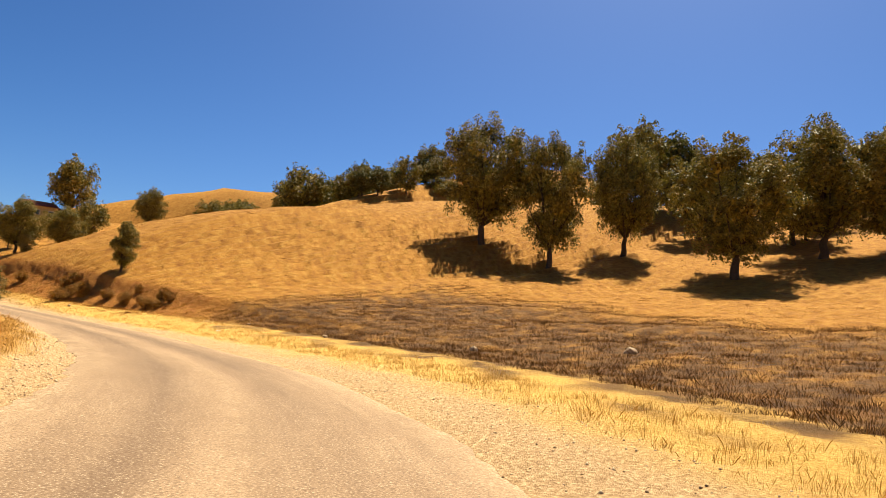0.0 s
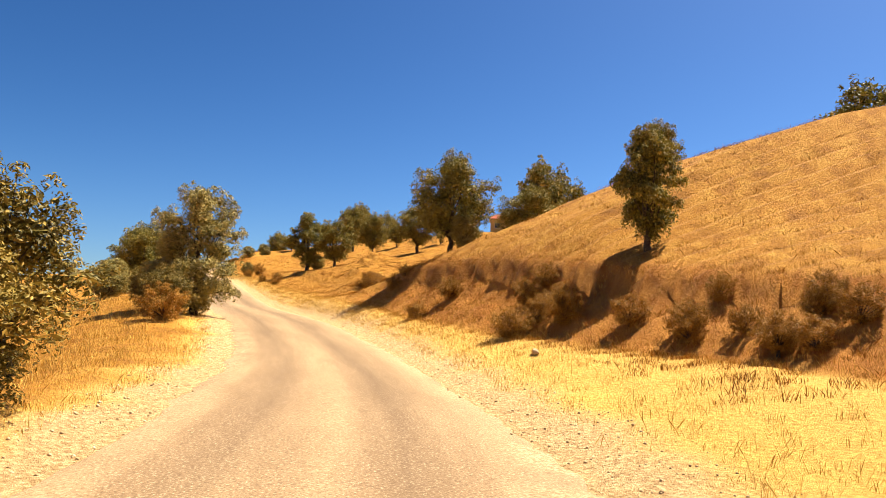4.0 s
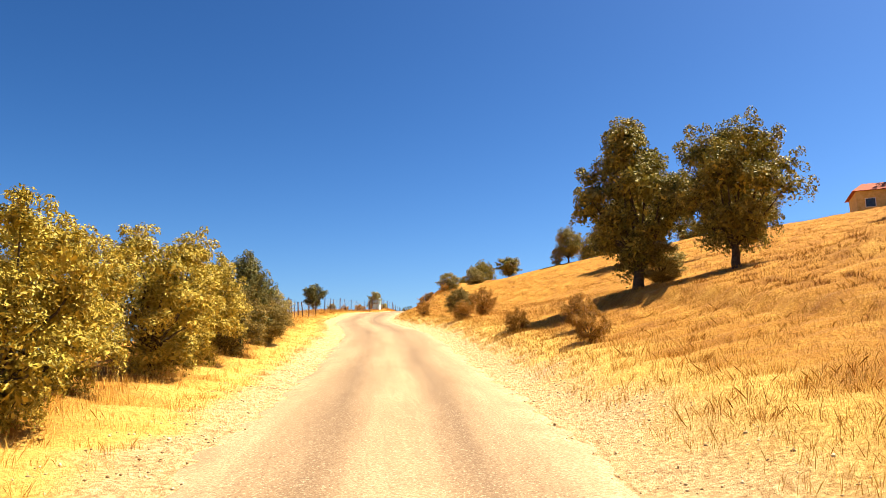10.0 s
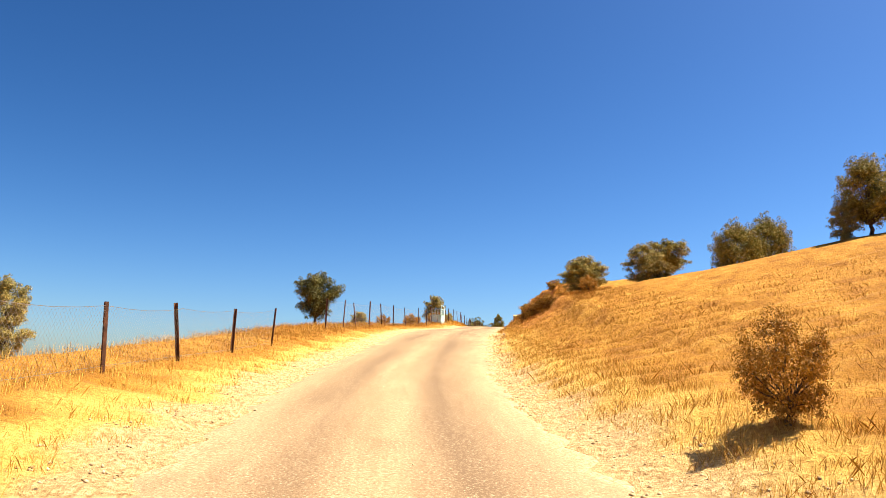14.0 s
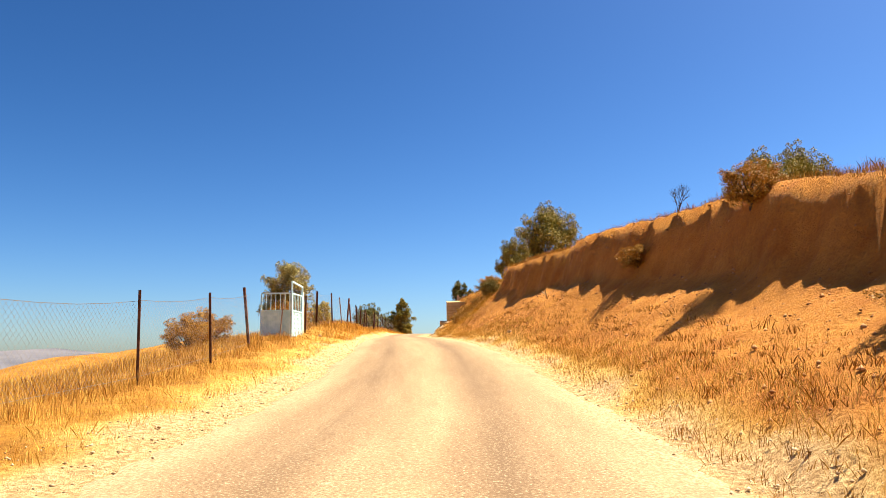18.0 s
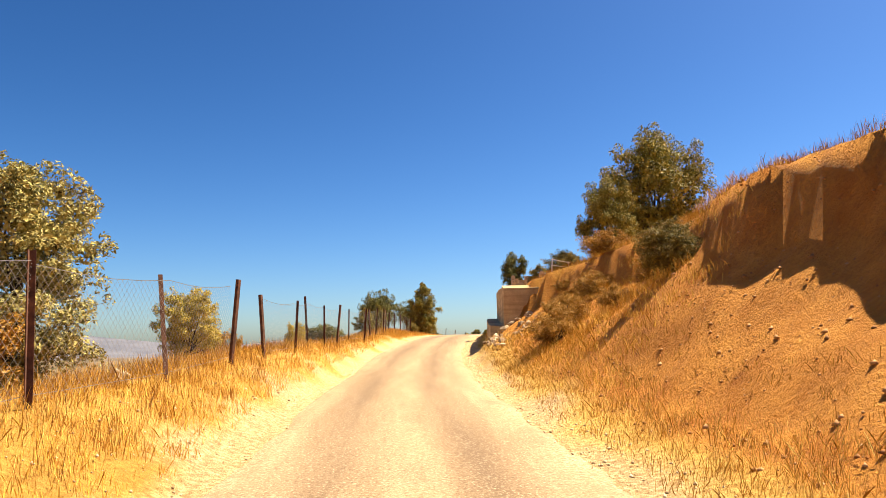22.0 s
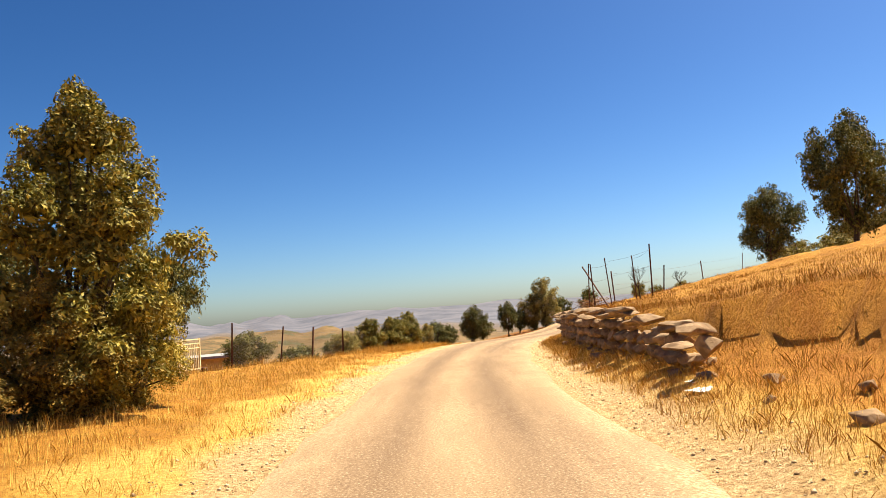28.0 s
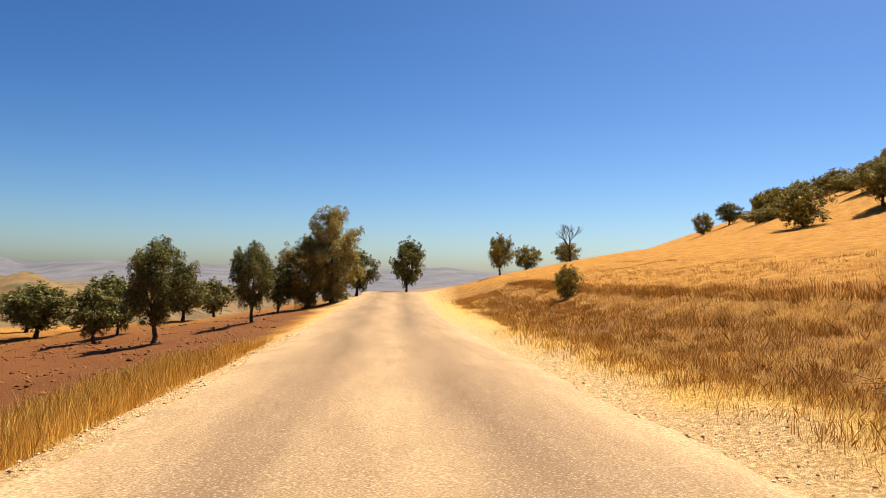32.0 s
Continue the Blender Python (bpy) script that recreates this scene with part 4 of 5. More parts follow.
def blue_gate():
    """A portal of painted tube with a leaf swung open: sheet metal below, bars above."""
    g = new("garden_gate")
    bm = bmesh.new(); bar(bm, (0, 0, -0.2), (0, 0, 1.90), 0.05); part("frame_post", bm, BLUE_PAINT, g)
    bm = bmesh.new(); bar(bm, (1.15, 0, -0.2), (1.15, 0, 1.82), 0.05); part("frame_post", bm, BLUE_PAINT, g)
    bm = bmesh.new(); bar(bm, (0, 0, 1.88), (1.15, 0, 1.80), 0.05); part("frame_top", bm, BLUE_PAINT, g)
    W, H, M = 1.04, 1.42, 0.84
    for turn, wide in ((0, W), (98, 0.95)):          # one leaf shut in the portal, one swung inward
        leaf = new("leaf"); leaf.parent = g
        leaf.matrix_basis = pose(0.05 if turn == 0 else -0.03, 0.0 if turn == 0 else 0.06, 0.06, 0, 0, turn)
        for a, b in (((0, 0, 0), (0, 0, H)), ((wide, 0, 0), (wide, 0, H)), ((0, 0, 0), (wide, 0, 0)), ((0, 0, H), (wide, 0, H)), ((0, 0, M), (wide, 0, M))):
            bm = bmesh.new(); bar(bm, a, b, 0.045); part("leaf_frame", bm, BLUE_PAINT, leaf)
        for i in range(1, 6):
            bm = bmesh.new(); bar(bm, (wide * i / 6, 0, M), (wide * i / 6, 0, H), 0.02); part("bar", bm, BLUE_PAINT, leaf)
        bm = bmesh.new(); boxm(bm, (wide / 2, 0, M / 2), (wide - 0.05, 0.012, M - 0.05))
        for i in range(6):
            for k in range(5):
                for side in (-0.012, 0.012):
                    boxm(bm, (0.12 + i * (wide - 0.24) / 5, side, 0.1 + k * 0.16), (0.08, 0.016, 0.08))
        part("panel", bm, BLUE_PAINT, leaf, "embossed pale blue sheet metal")
    bm = bmesh.new(); bar(bm, (1.26, 0.02, -0.2), (1.22, 0.02, 1.62), 0.09); part("old_post", bm, WHITE_PAINT, g, "weathered white wooden post")
    return tagged(g, "pale blue metal garden gate standing open beside the road", "gate")


x, y = 15.70, 196.93
z = float(ground(x, y)[0])
gate = blue_gate()
gate.matrix_basis = pose(x, y, z, 0, 0, 76)
bm = bmesh.new(); bar(bm, (0, 0, 0), (0.35, 0.1, 1.6), 0.035)
tagged(part("leaning_pole", bm, WOOD), "crooked wooden pole leaning by the gate", "pole").matrix_basis = pose(x - 0.35, y - 0.25, z - 0.05, 0, 0, 60)


def white_gate():
    """A low double gate of cream-painted tube."""
    g = new("double_gate")
    for x0 in (0.0, 1.2):
        leaf = new("leaf"); leaf.parent = g
        leaf.matrix_basis = pose(x0, 0, 0)
        for i in (0.03, 1.14):
            bm = bmesh.new(); bar(bm, (i, 0, -0.1 if i < 0.1 else 0.05), (i, 0, 1.08), 0.05); part("upright", bm, CREAM, leaf)
        for v in (0.12, 0.78, 0.92, 1.05):
            bm = bmesh.new(); bar(bm, (0.03, 0.003, v), (1.14, 0.003, v), 0.035); part("rail", bm, CREAM, leaf)
        for i in range(1, 10):
            bm = bmesh.new(); bar(bm, (0.03 + i * 0.111, 0, 0.12), (0.03 + i * 0.111, 0, 0.92), 0.018); part("bar", bm, CREAM, leaf)
    return tagged(g, "low cream-painted double metal gate in a fence", "gate")


x, y = 25.8, 283.8
white_gate().matrix_basis = pose(x, y, ground(x, y)[0], 0, 0, math.degrees(math.atan2(2.2, 1.0)))


# ---- stones ----
def stone_mesh(seed, rough=0.25):
    """A broken rock with flat faces and worn edges."""
    rg = random.Random(seed * 13 + 5)
    bm = bmesh.new()
    for i in range(15):
        h = 1 - 2 * (i + 0.5) / 15
        a = i * 2.39996 + rg.gauss(0, .4)
        r = math.sqrt(1 - h * h)
        bm.verts.new(Vector((math.cos(a) * r, math.sin(a) * r, h)) * rg.uniform(1 - rough * 1.3, 1 + rough * 0.6))
    res = bmesh.ops.convex_hull(bm, input=bm.verts[:])
    loose = [v for v in bm.verts if not v.link_faces]
    bmesh.ops.delete(bm, geom=loose, context="VERTS")
    bmesh.ops.bevel(bm, geom=bm.edges[:], offset=0.035, segments=1, affect="EDGES")
    me = bpy.data.meshes.new("stone")
    bm.to_mesh(me); bm.free()
    return me


STONES = [stone_mesh(i, 0.3) for i in range(8)]
for m in STONES:
    m.materials.append(ROCK)
PALES = [stone_mesh(20 + i, 0.3) for i in range(4)]
for m in PALES:
    m.materials.append(PALE_STONE)


def stone(x, y, z, r, rng, parent=None, name="stone", pale=False, flat=0.7):
    o = new(name, rng.choice(PALES if pale else STONES))
    o.parent = parent
    o.matrix_basis = pose(x, y, z, rng.uniform(-20, 20), rng.uniform(-20, 20), rng.uniform(0, 360)) @ Matrix.Diagonal((r * rng.uniform(.8, 1.4), r * rng.uniform(.7, 1.1), r * flat * rng.uniform(.8, 1.2), 1))
    return o


rng = random.Random(5)
heap = tagged(new("rubble_heap"), "heap of broken pale stones and earth before a wall", "rubble")
for i in range(120):
    s, d = 25.5 - 0.55 * rng.random() ** 1.5, rng.uniform(2.8, 4.6)
    x, y, z, a = spot(s, d)
    stone(x, y, z + 0.03, rng.choice((0.05, 0.07, 0.09, 0.12, 0.16)), rng, heap, "stone", rng.random() < 0.4)
drystone = tagged(new("dry_stone_wall"), "tumbled dry stone wall below a grassy slope", "wall")
def laid(s, d, z, half, pale=False):
    """A stone laid along the wall."""
    x, y, z0, a = spot(s, d)
    o = new("stone", rng.choice(PALES if pale else STONES))
    o.parent = drystone
    o.matrix_basis = pose(x, y, z, rng.uniform(-7, 7), rng.uniform(-7, 7), a + rng.uniform(-16, 16)) @ Matrix.Diagonal((half[0] * rng.uniform(.75, 1.25), half[1] * rng.uniform(.85, 1.1), half[2] * rng.uniform(.85, 1.15), 1))


s_wall = 28.62
for k in range(44):                                  # courses, ragged at both ends, under projecting capstones
    s = s_wall + 1.4 * (k + rng.uniform(-0.2, 0.2)) / 44
    j = int(np.argmin(np.abs(LT - s)))
    face_d = float(table(s, RIGHT, 1)) - 0.04
    courses = 4 if 28.85 < s < 29.9 else rng.choice((2, 3))
    for c in range(courses):
        laid(s + 0.016 * (c % 2), face_d + rng.uniform(-0.05, 0.05), LINE[j, 2] + 0.26 + 0.25 * c, (0.29, 0.22, 0.16))
    if rng.random() < 0.85:
        laid(s, face_d - rng.uniform(0.02, 0.22), LINE[j, 2] + 0.24 + 0.25 * courses + rng.uniform(-0.04, 0.14), (0.42, 0.36, 0.10), rng.random() < 0.06)
for i in range(70):                                  # stones fallen from it
    s = rng.uniform(27.45, 29.9)
    x, y, z, a = spot(s, float(table(s, RIGHT, 1)) - rng.uniform(-0.3, 0.5))
    stone(x, y, z + 0.02, rng.choice((0.06, 0.09, 0.13, 0.17)), rng, drystone)
for s, d, r in [(28.02, 4.55, 0.42), (28.3, 4.2, 0.26), (30.62, 6.0, 0.36), (28.05, 3.9, 0.22)]:
    x, y, z, a = spot(s, d)
    tagged(stone(x, y, z + r * 0.25, r, rng, None, "boulder"), "rough grey-brown boulder on the edge of the bank", "boulder")
for s, d, r, pale in [(23.0, -3.55, .15, 1), (23.4, -3.4, .13, 1), (23.45, -3.6, .13, 1), (24.2, -3.5, .16, 1), (24.25, -3.2, .14, 1), (24.9, -3.8, .15, 1), (22.05, -3.3, .12, 1), (5.9, 4.2, .12, 1), (21.6, 3.0, .12, 1), (25.2, 3.2, .2, 0), (25.35, 3.0, .16, 0), (25.46, 3.15, .19, 1), (25.43, 3.5, .22, 1), (25.36, 4.0, .2, 0), (25.48, 2.8, .1, 1), (27.3, 3.3, .3, 0), (27.5, 3.4, .35, 0), (27.2, 3.7, .3, 0),
                      (3.3, 9, .16, 1), (2.6, 12, .2, 1), (2.2, 16, .25, 1), (1.5, 20, .2, 1), (4.2, 9.0, .14, 0), (16.9, 3.0, .1, 1), (26.6, -4.9, .2, 1), (26.3, -4.7, .18, 1)]:
    x, y, z, a = spot(s, d)
    tagged(stone(x, y, z + r * 0.2, r, rng, None, "rock", bool(pale)), "pale rock lying in the dry grass" if pale else "brown rock at the road's edge", "rock")


# ---- the retaining wall and the graves above it ----
def swept(bm, s0, s1, d0, d1, z0, z1, n=10, uneven=0.0, seed=0):
    """A wall that follows the road from s0 to s1 between offsets d0 and d1. z0, z1: (start, end) heights over the road."""
    rg = random.Random(seed)
    rings = []
    for i in range(n + 1):
        t = i / n
        s = s0 + (s1 - s0) * t
        j = int(np.argmin(np.abs(LT - s)))
        ring = []
        for d, zz in ((d0, z0), (d1, z0), (d1, z1), (d0, z1)):
            h = LINE[j, 2] + zz[0] + (zz[1] - zz[0]) * t + rg.uniform(-uneven, uneven)
            dd = d + rg.uniform(-uneven, uneven)
            ring.append(bm.verts.new((LINE[j, 0] + tang[j, 1] * dd, LINE[j, 1] - tang[j, 0] * dd, h)))
        rings.append(ring)
    for p, q in zip(rings, rings[1:]):
        for k in range(4):
            bm.faces.new((p[k], p[(k + 1) % 4], q[(k + 1) % 4], q[k]))
    bm.faces.new(rings[0][::-1]); bm.faces.new(rings[-1])
    bmesh.ops.recalc_face_normals(bm, faces=bm.faces[:])


def wall_material():
    """Cast concrete: faint board marks, rain streaks and pale worn patches."""
    m, n, l, b = material("cast_wall", 0.92)
    g = n.new("ShaderNodeNewGeometry")
    def scaled(v):
        q = n.new("ShaderNodeVectorMath"); q.operation = "MULTIPLY"; q.inputs[1].default_value = v
        l.new(g.outputs["Position"], q.inputs[0])
        return q.outputs[0]
    boards = tex_noise(n, l, 1.0, 3, 0.5, scaled((0.3, 0.3, 7.0)))
    streaks = tex_noise(n, l, 1.0, 4, 0.6, scaled((2.6, 2.6, 0.25)))
    patches, fine = tex_noise(n, l, 0.9, 6, 0.65), tex_noise(n, l, 26, 5, 0.7)
    c = ramp(n, l, patches, [(0.32, (0.36, 0.235, 0.105)), (0.52, (0.54, 0.38, 0.19)), (0.7, (0.70, 0.53, 0.30))])
    c = mix(n, l, ramp(n, l, boards, [(0.42, (0.45, 0.45, 0.45)), (0.55, (0, 0, 0))]), c, (0.30, 0.19, 0.085))
    c = mix(n, l, ramp(n, l, streaks, [(0.56, (0, 0, 0)), (0.72, (0.5, 0.5, 0.5))]), c, (0.20, 0.13, 0.07))
    c = mix(n, l, ramp(n, l, fine, [(0.3, (0.35, 0.35, 0.35)), (0.5, (0, 0, 0))]), c, (0.22, 0.14, 0.07))
    l.new(c, b.inputs["Base Color"])
    bump(n, l, fine, 0.5, 0.03, b)
    return m


CAST = wall_material()
wall = tagged(new("wall_retaining"), "rough tan concrete retaining wall with a ledge", "wall", kind="structure")
for s0, s1, d0, d1, top, n, seed, nm in [(25.53, 26.30, 3.48, 3.88, (2.52, 2.48), 8, 1, "wall_panel"), (26.305, 26.34, 3.62, 4.0, (2.44, 2.44), 1, 5, "joint_strip"), (26.345, 27.25, 3.55, 4.05, (2.46, 2.38), 9, 2, "wall_panel"),
                                         (25.500, 25.528, 3.48, 6.4, (2.52, 2.6), 1, 3, "wall_return"), (25.50, 26.48, 2.95, 3.47, (1.05, 1.15), 10, 4, "ledge")]:
    bm = bmesh.new(); swept(bm, s0, s1, d0, d1, (-0.3, -0.3), top, n, 0.025, seed)
    part(nm, bm, CAST, wall)


def headstone(w, h, t, base, kind, framed=False):
    g = new("gravestone")
    bm = bmesh.new()
    vs = boxm(bm, (0, 0, base + h / 2), (w, t, h))
    if kind:                                         # a rounded or pointed head
        for v in bm.verts:
            if v.co.z > base + h / 2:
                v.co.x *= 0.72
        top = [f for f in bm.faces if f.normal.z > 0.9]
        r = bmesh.ops.extrude_face_region(bm, geom=top)
        for v in (e for e in r["geom"] if isinstance(e, bmesh.types.BMVert)):
            v.co.z += w * 0.16; v.co.x *= 0.5
    bmesh.ops.bevel(bm, geom=bm.edges[:], offset=0.008, segments=1)
    part("slab", bm, PALE_STONE, g)
    bm = bmesh.new(); boxm(bm, (0, 0, base / 2 - 0.1), (w * 1.35, t * 3.0, base + 0.2)); bmesh.ops.bevel(bm, geom=bm.edges[:], offset=0.01, segments=1)
    part("plinth", bm, PALE_STONE, g)
    for i in range(3):                               # worn lines of writing
        bm = bmesh.new(); boxm(bm, (0, -t / 2 - 0.002, base + h * (0.75 - 0.17 * i)), (w * (0.62 - 0.1 * (i % 2)), 0.006, h * 0.05))
        part("inscription_line", bm, RUST if framed else WOOD, g)
    if framed:
        for dx in (-w / 2, w / 2):
            bm = bmesh.new(); boxm(bm, (dx, 0, base + h / 2), (0.04, t * 1.3, h)); part("frame", bm, RUST, g)
        bm = bmesh.new(); boxm(bm, (0, 0, base + h), (w + 0.04, t * 1.3, 0.04)); part("frame", bm, RUST, g)
    return tagged(g, "weathered white marble gravestone above the wall", "gravestone", "graves above the wall")


for s, d, w, h, b, kind, fr, yaw in [(26.98, 4.25, .30, .40, .25, 0, True, 10), (26.86, 4.4, .30, .36, .22, 1, False, -6), (26.72, 4.4, .32, .38, .30, 1, False, 8), (26.62, 5.0, .30, .3, .2, 0, False, 0), (26.33, 4.4, .26, .70, .28, 1, False, 4), (26.24, 4.5, .22, .52, .22, 0, False, -5),
                                     (26.12, 5.2, .26, .42, .2, 0, False, 6), (26.02, 4.9, .34, .42, .15, 0, False, 12), (25.93, 4.6, .34, .30, .12, 0, False, -8), (26.5, 5.6, .28, .4, .2, 1, False, 3), (26.8, 5.5, .28, .4, .2, 0, False, 0), (25.85, 5.4, .3, .34, .15, 1, False, 0)]:
    x, y, z, a = spot(s, d)
    headstone(w, h, 0.09, b, kind, fr).matrix_basis = pose(x, y, z, 2, -2, a - 90 + yaw)
for s, d, w, h, yaw in [(24.7, -9.0, .34, .55, 5), (24.75, -8.2, .5, .3, 0), (26.35, -6.6, .14, .5, 0), (26.42, -6.5, .14, .45, 4), (26.15, -5.9, .13, .55, -3), (26.2, -5.6, .12, .45, 6), (26.28, -5.5, .12, .35, 0), (25.75, -5.8, .3, .5, 2), (25.4, -6.4, .26, .4, 2)]:
    x, y, z, a = spot(s, d)
    g = headstone(w, h, 0.08, 0.1, 1)
    g.matrix_basis = pose(x, y, z, 3, 2, a - 90 + yaw)
    tagged(g, "small white gravestone in dry grass behind a fence", "", "graves behind the fence")
paling = tagged(new("picket_fence"), "row of thin wooden stakes above the wall", "fence")
for i in range(22):
    s = 25.68 + i * 0.025
    x, y, z, a = spot(s, 4.05)
    bm = bmesh.new(); hh = rng.uniform(0.25, 0.5); bar(bm, (0, 0, -0.1), (rng.uniform(-.03, .03), 0, hh), 0.022)
    part("stake", bm, WOOD, paling).matrix_basis = pose(x, y, z, 0, 0, rng.uniform(0, 90))
broken = tagged(new("broken_wooden_rack"), "broken white wooden rack of loose planks on the bank", "rack")
for a0, b0 in (((0, 0, 0), (0.05, 0, 1.0)), ((0.8, 0, 0.05), (0.72, 0, .85)), ((0, 0, .95), (.8, 0, .80)), ((0, 0, .70), (.8, 0, .60)), ((0, 0, .45), (.85, 0, .38)), ((.1, 0, .05), (.55, .1, .35)), ((.3, 0, .0), (.4, .1, .3))):
    bm = bmesh.new(); bar(bm, a0, b0, 0.07, 0.02); part("plank", bm, WHITE_PAINT, broken)
x, y, z, a = spot(25.72, 5.6)
broken.matrix_basis = pose(x, y, z, 6, 0, a - 80)


# ---- houses ----
OCHRE = simple("ochre_plaster", (0.50, 0.33, 0.10), (0.66, 0.47, 0.18), 3, 0.9, 0.2, 0.01)
GREY_ROOF = simple("grey_roofing", (0.24, 0.23, 0.22), (0.36, 0.35, 0.33), 2, 0.8, 0.2, 0.02)
RED_ROOF = simple("red_brown_tiles", (0.22, 0.055, 0.03), (0.36, 0.10, 0.055), 6, 0.85, 0.5, 0.03)
GLASSY = simple("dark_window", (0.02, 0.022, 0.025), (0.04, 0.042, 0.046), 2, 0.15, 0, 0)


def house(w, dpt, h, flat, walls, roof, label):
    g = new("house")
    bm = bmesh.new(); boxm(bm, (0, 0, h / 2 - 1.5), (w, dpt, h + 3)); part("wall_body", bm, walls, g)
    if flat:
        bm = bmesh.new(); boxm(bm, (0, 0, h + 0.12), (w + 1.8, dpt + 1.8, 0.22)); part("roof", bm, roof, g)
        bm = bmesh.new(); boxm(bm, (w * 0.28, 0, h + 0.55), (1.3, 0.8, 0.6)); part("solar_tank", bm, RUST, g)
        bm = bmesh.new(); bar(bm, (w * .2, .3, h + .2), (w * .2, .3, h + 1.3), 0.35); part("chimney", bm, WHITE_PAINT, g)
    else:
        bm = bmesh.new()
        e = 0.4
        v = [bm.verts.new(p) for p in ((-w / 2 - e, -dpt / 2 - e, h), (w / 2 + e, -dpt / 2 - e, h), (w / 2 + e, dpt / 2 + e, h), (-w / 2 - e, dpt / 2 + e, h), (-w / 2 + 1, 0, h + 1.3), (w / 2 - 1, 0, h + 1.3))]
        for f in ((0, 1, 5, 4), (1, 2, 5), (2, 3, 4, 5), (3, 0, 4), (3, 2, 1, 0)):
            bm.faces.new([v[i] for i in f])
        part("roof", bm, roof, g)
    for i in range(3):
        x0 = -w / 2 + w * (i + 0.5) / 3
        win = new("window"); win.parent = g
        win.matrix_basis = pose(x0, -dpt / 2 - 0.02, h - 1.3)
        bm = bmesh.new(); boxm(bm, (0, 0, 0), (1.0, 0.06, 1.0)); part("window_frame", bm, WHITE_PAINT, win)
        bm = bmesh.new(); boxm(bm, (0, -0.02, 0), (0.86, 0.05, 0.86)); part("pane", bm, GLASSY, win)
    return tagged(g, label, "house")


hx, hy = 26.4, 341.0
house(7.2, 6.0, 4.5, True, OCHRE, GREY_ROOF, "ochre plastered house with a flat grey roof").matrix_basis = pose(hx, hy, ground(hx, hy)[0], 0, 0, 12)
hx, hy = 71.6, 155.3
house(7.5, 5.0, 2.2, False, OCHRE, RED_ROOF, "low cottage with a red-brown roof on the hill").matrix_basis = pose(hx, hy, ground(hx, hy)[0] - 0.1, 0, 0, -25)


# ---- litter ----
def crumple(w, l, h, seed):
    n = 12
    V = [((i / n - .5) * w * (1 + .3 * noise.noise((j * .4, seed, 0))), (j / n - .5) * l, max(0.004, h * (0.5 + noise.noise((i * .5 + seed, j * .5, seed))) * (1 - abs(i / n * 2 - 1) ** 2) * (1 - abs(j / n * 2 - 1) ** 2) + .006)) for j in range(n + 1) for i in range(n + 1)]
    F = [(j * (n + 1) + i, j * (n + 1) + i + 1, (j + 1) * (n + 1) + i + 1, (j + 1) * (n + 1) + i) for j in range(n) for i in range(n)]
    return raw("plastic_sheet", V, F, CLOTH)


for i, (s, d, w, l, h) in enumerate([(3.8, 5.8, .28, .45, .06), (30.78, -3.1, .35, 1.0, .25), (30.32, 3.5, .5, .9, .3), (30.36, 3.9, .5, .5, .25), (30.5, 4.2, .4, .4, .3), (28.62, 3.6, .3, .3, .1), (28.55, 3.4, .4, .35, .12), (30.3, 3.1, .4, .5, .2)]):
    x, y, z, a = spot(s, d)
    tagged(crumple(w, l, h * 0.4, i * 3.7), "crumpled white plastic sheet lying by the road", "litter").matrix_basis = pose(x, y, z - 0.01, 0, 0, a - 90 + rng.uniform(-30, 30))


# ---- grass, weeds, gravel ----
def grass_material(name, c1, c2, c3):
    m, n, l, b = material(name, 0.8)
    g = n.new("ShaderNodeNewGeometry")
    l.new(ramp(n, l, g.outputs["Random Per Island"], [(0.0, c1), (0.5, c2), (1.0, c3)]), b.inputs["Base Color"])
    return m


STRAW = grass_material("straw", (0.42, 0.205, 0.03), (0.64, 0.375, 0.07), (0.80, 0.555, 0.16))
HAY = grass_material("hill_hay", (0.21, 0.08, 0.010), (0.43, 0.205, 0.027), (0.58, 0.325, 0.058))
WEED = grass_material("dry_weed", (0.05, 0.024, 0.008), (0.15, 0.07, 0.017), (0.34, 0.17, 0.035))
PEBBLE = grass_material("gravel", (0.26, 0.16, 0.08), (0.46, 0.32, 0.18), (0.70, 0.54, 0.34))


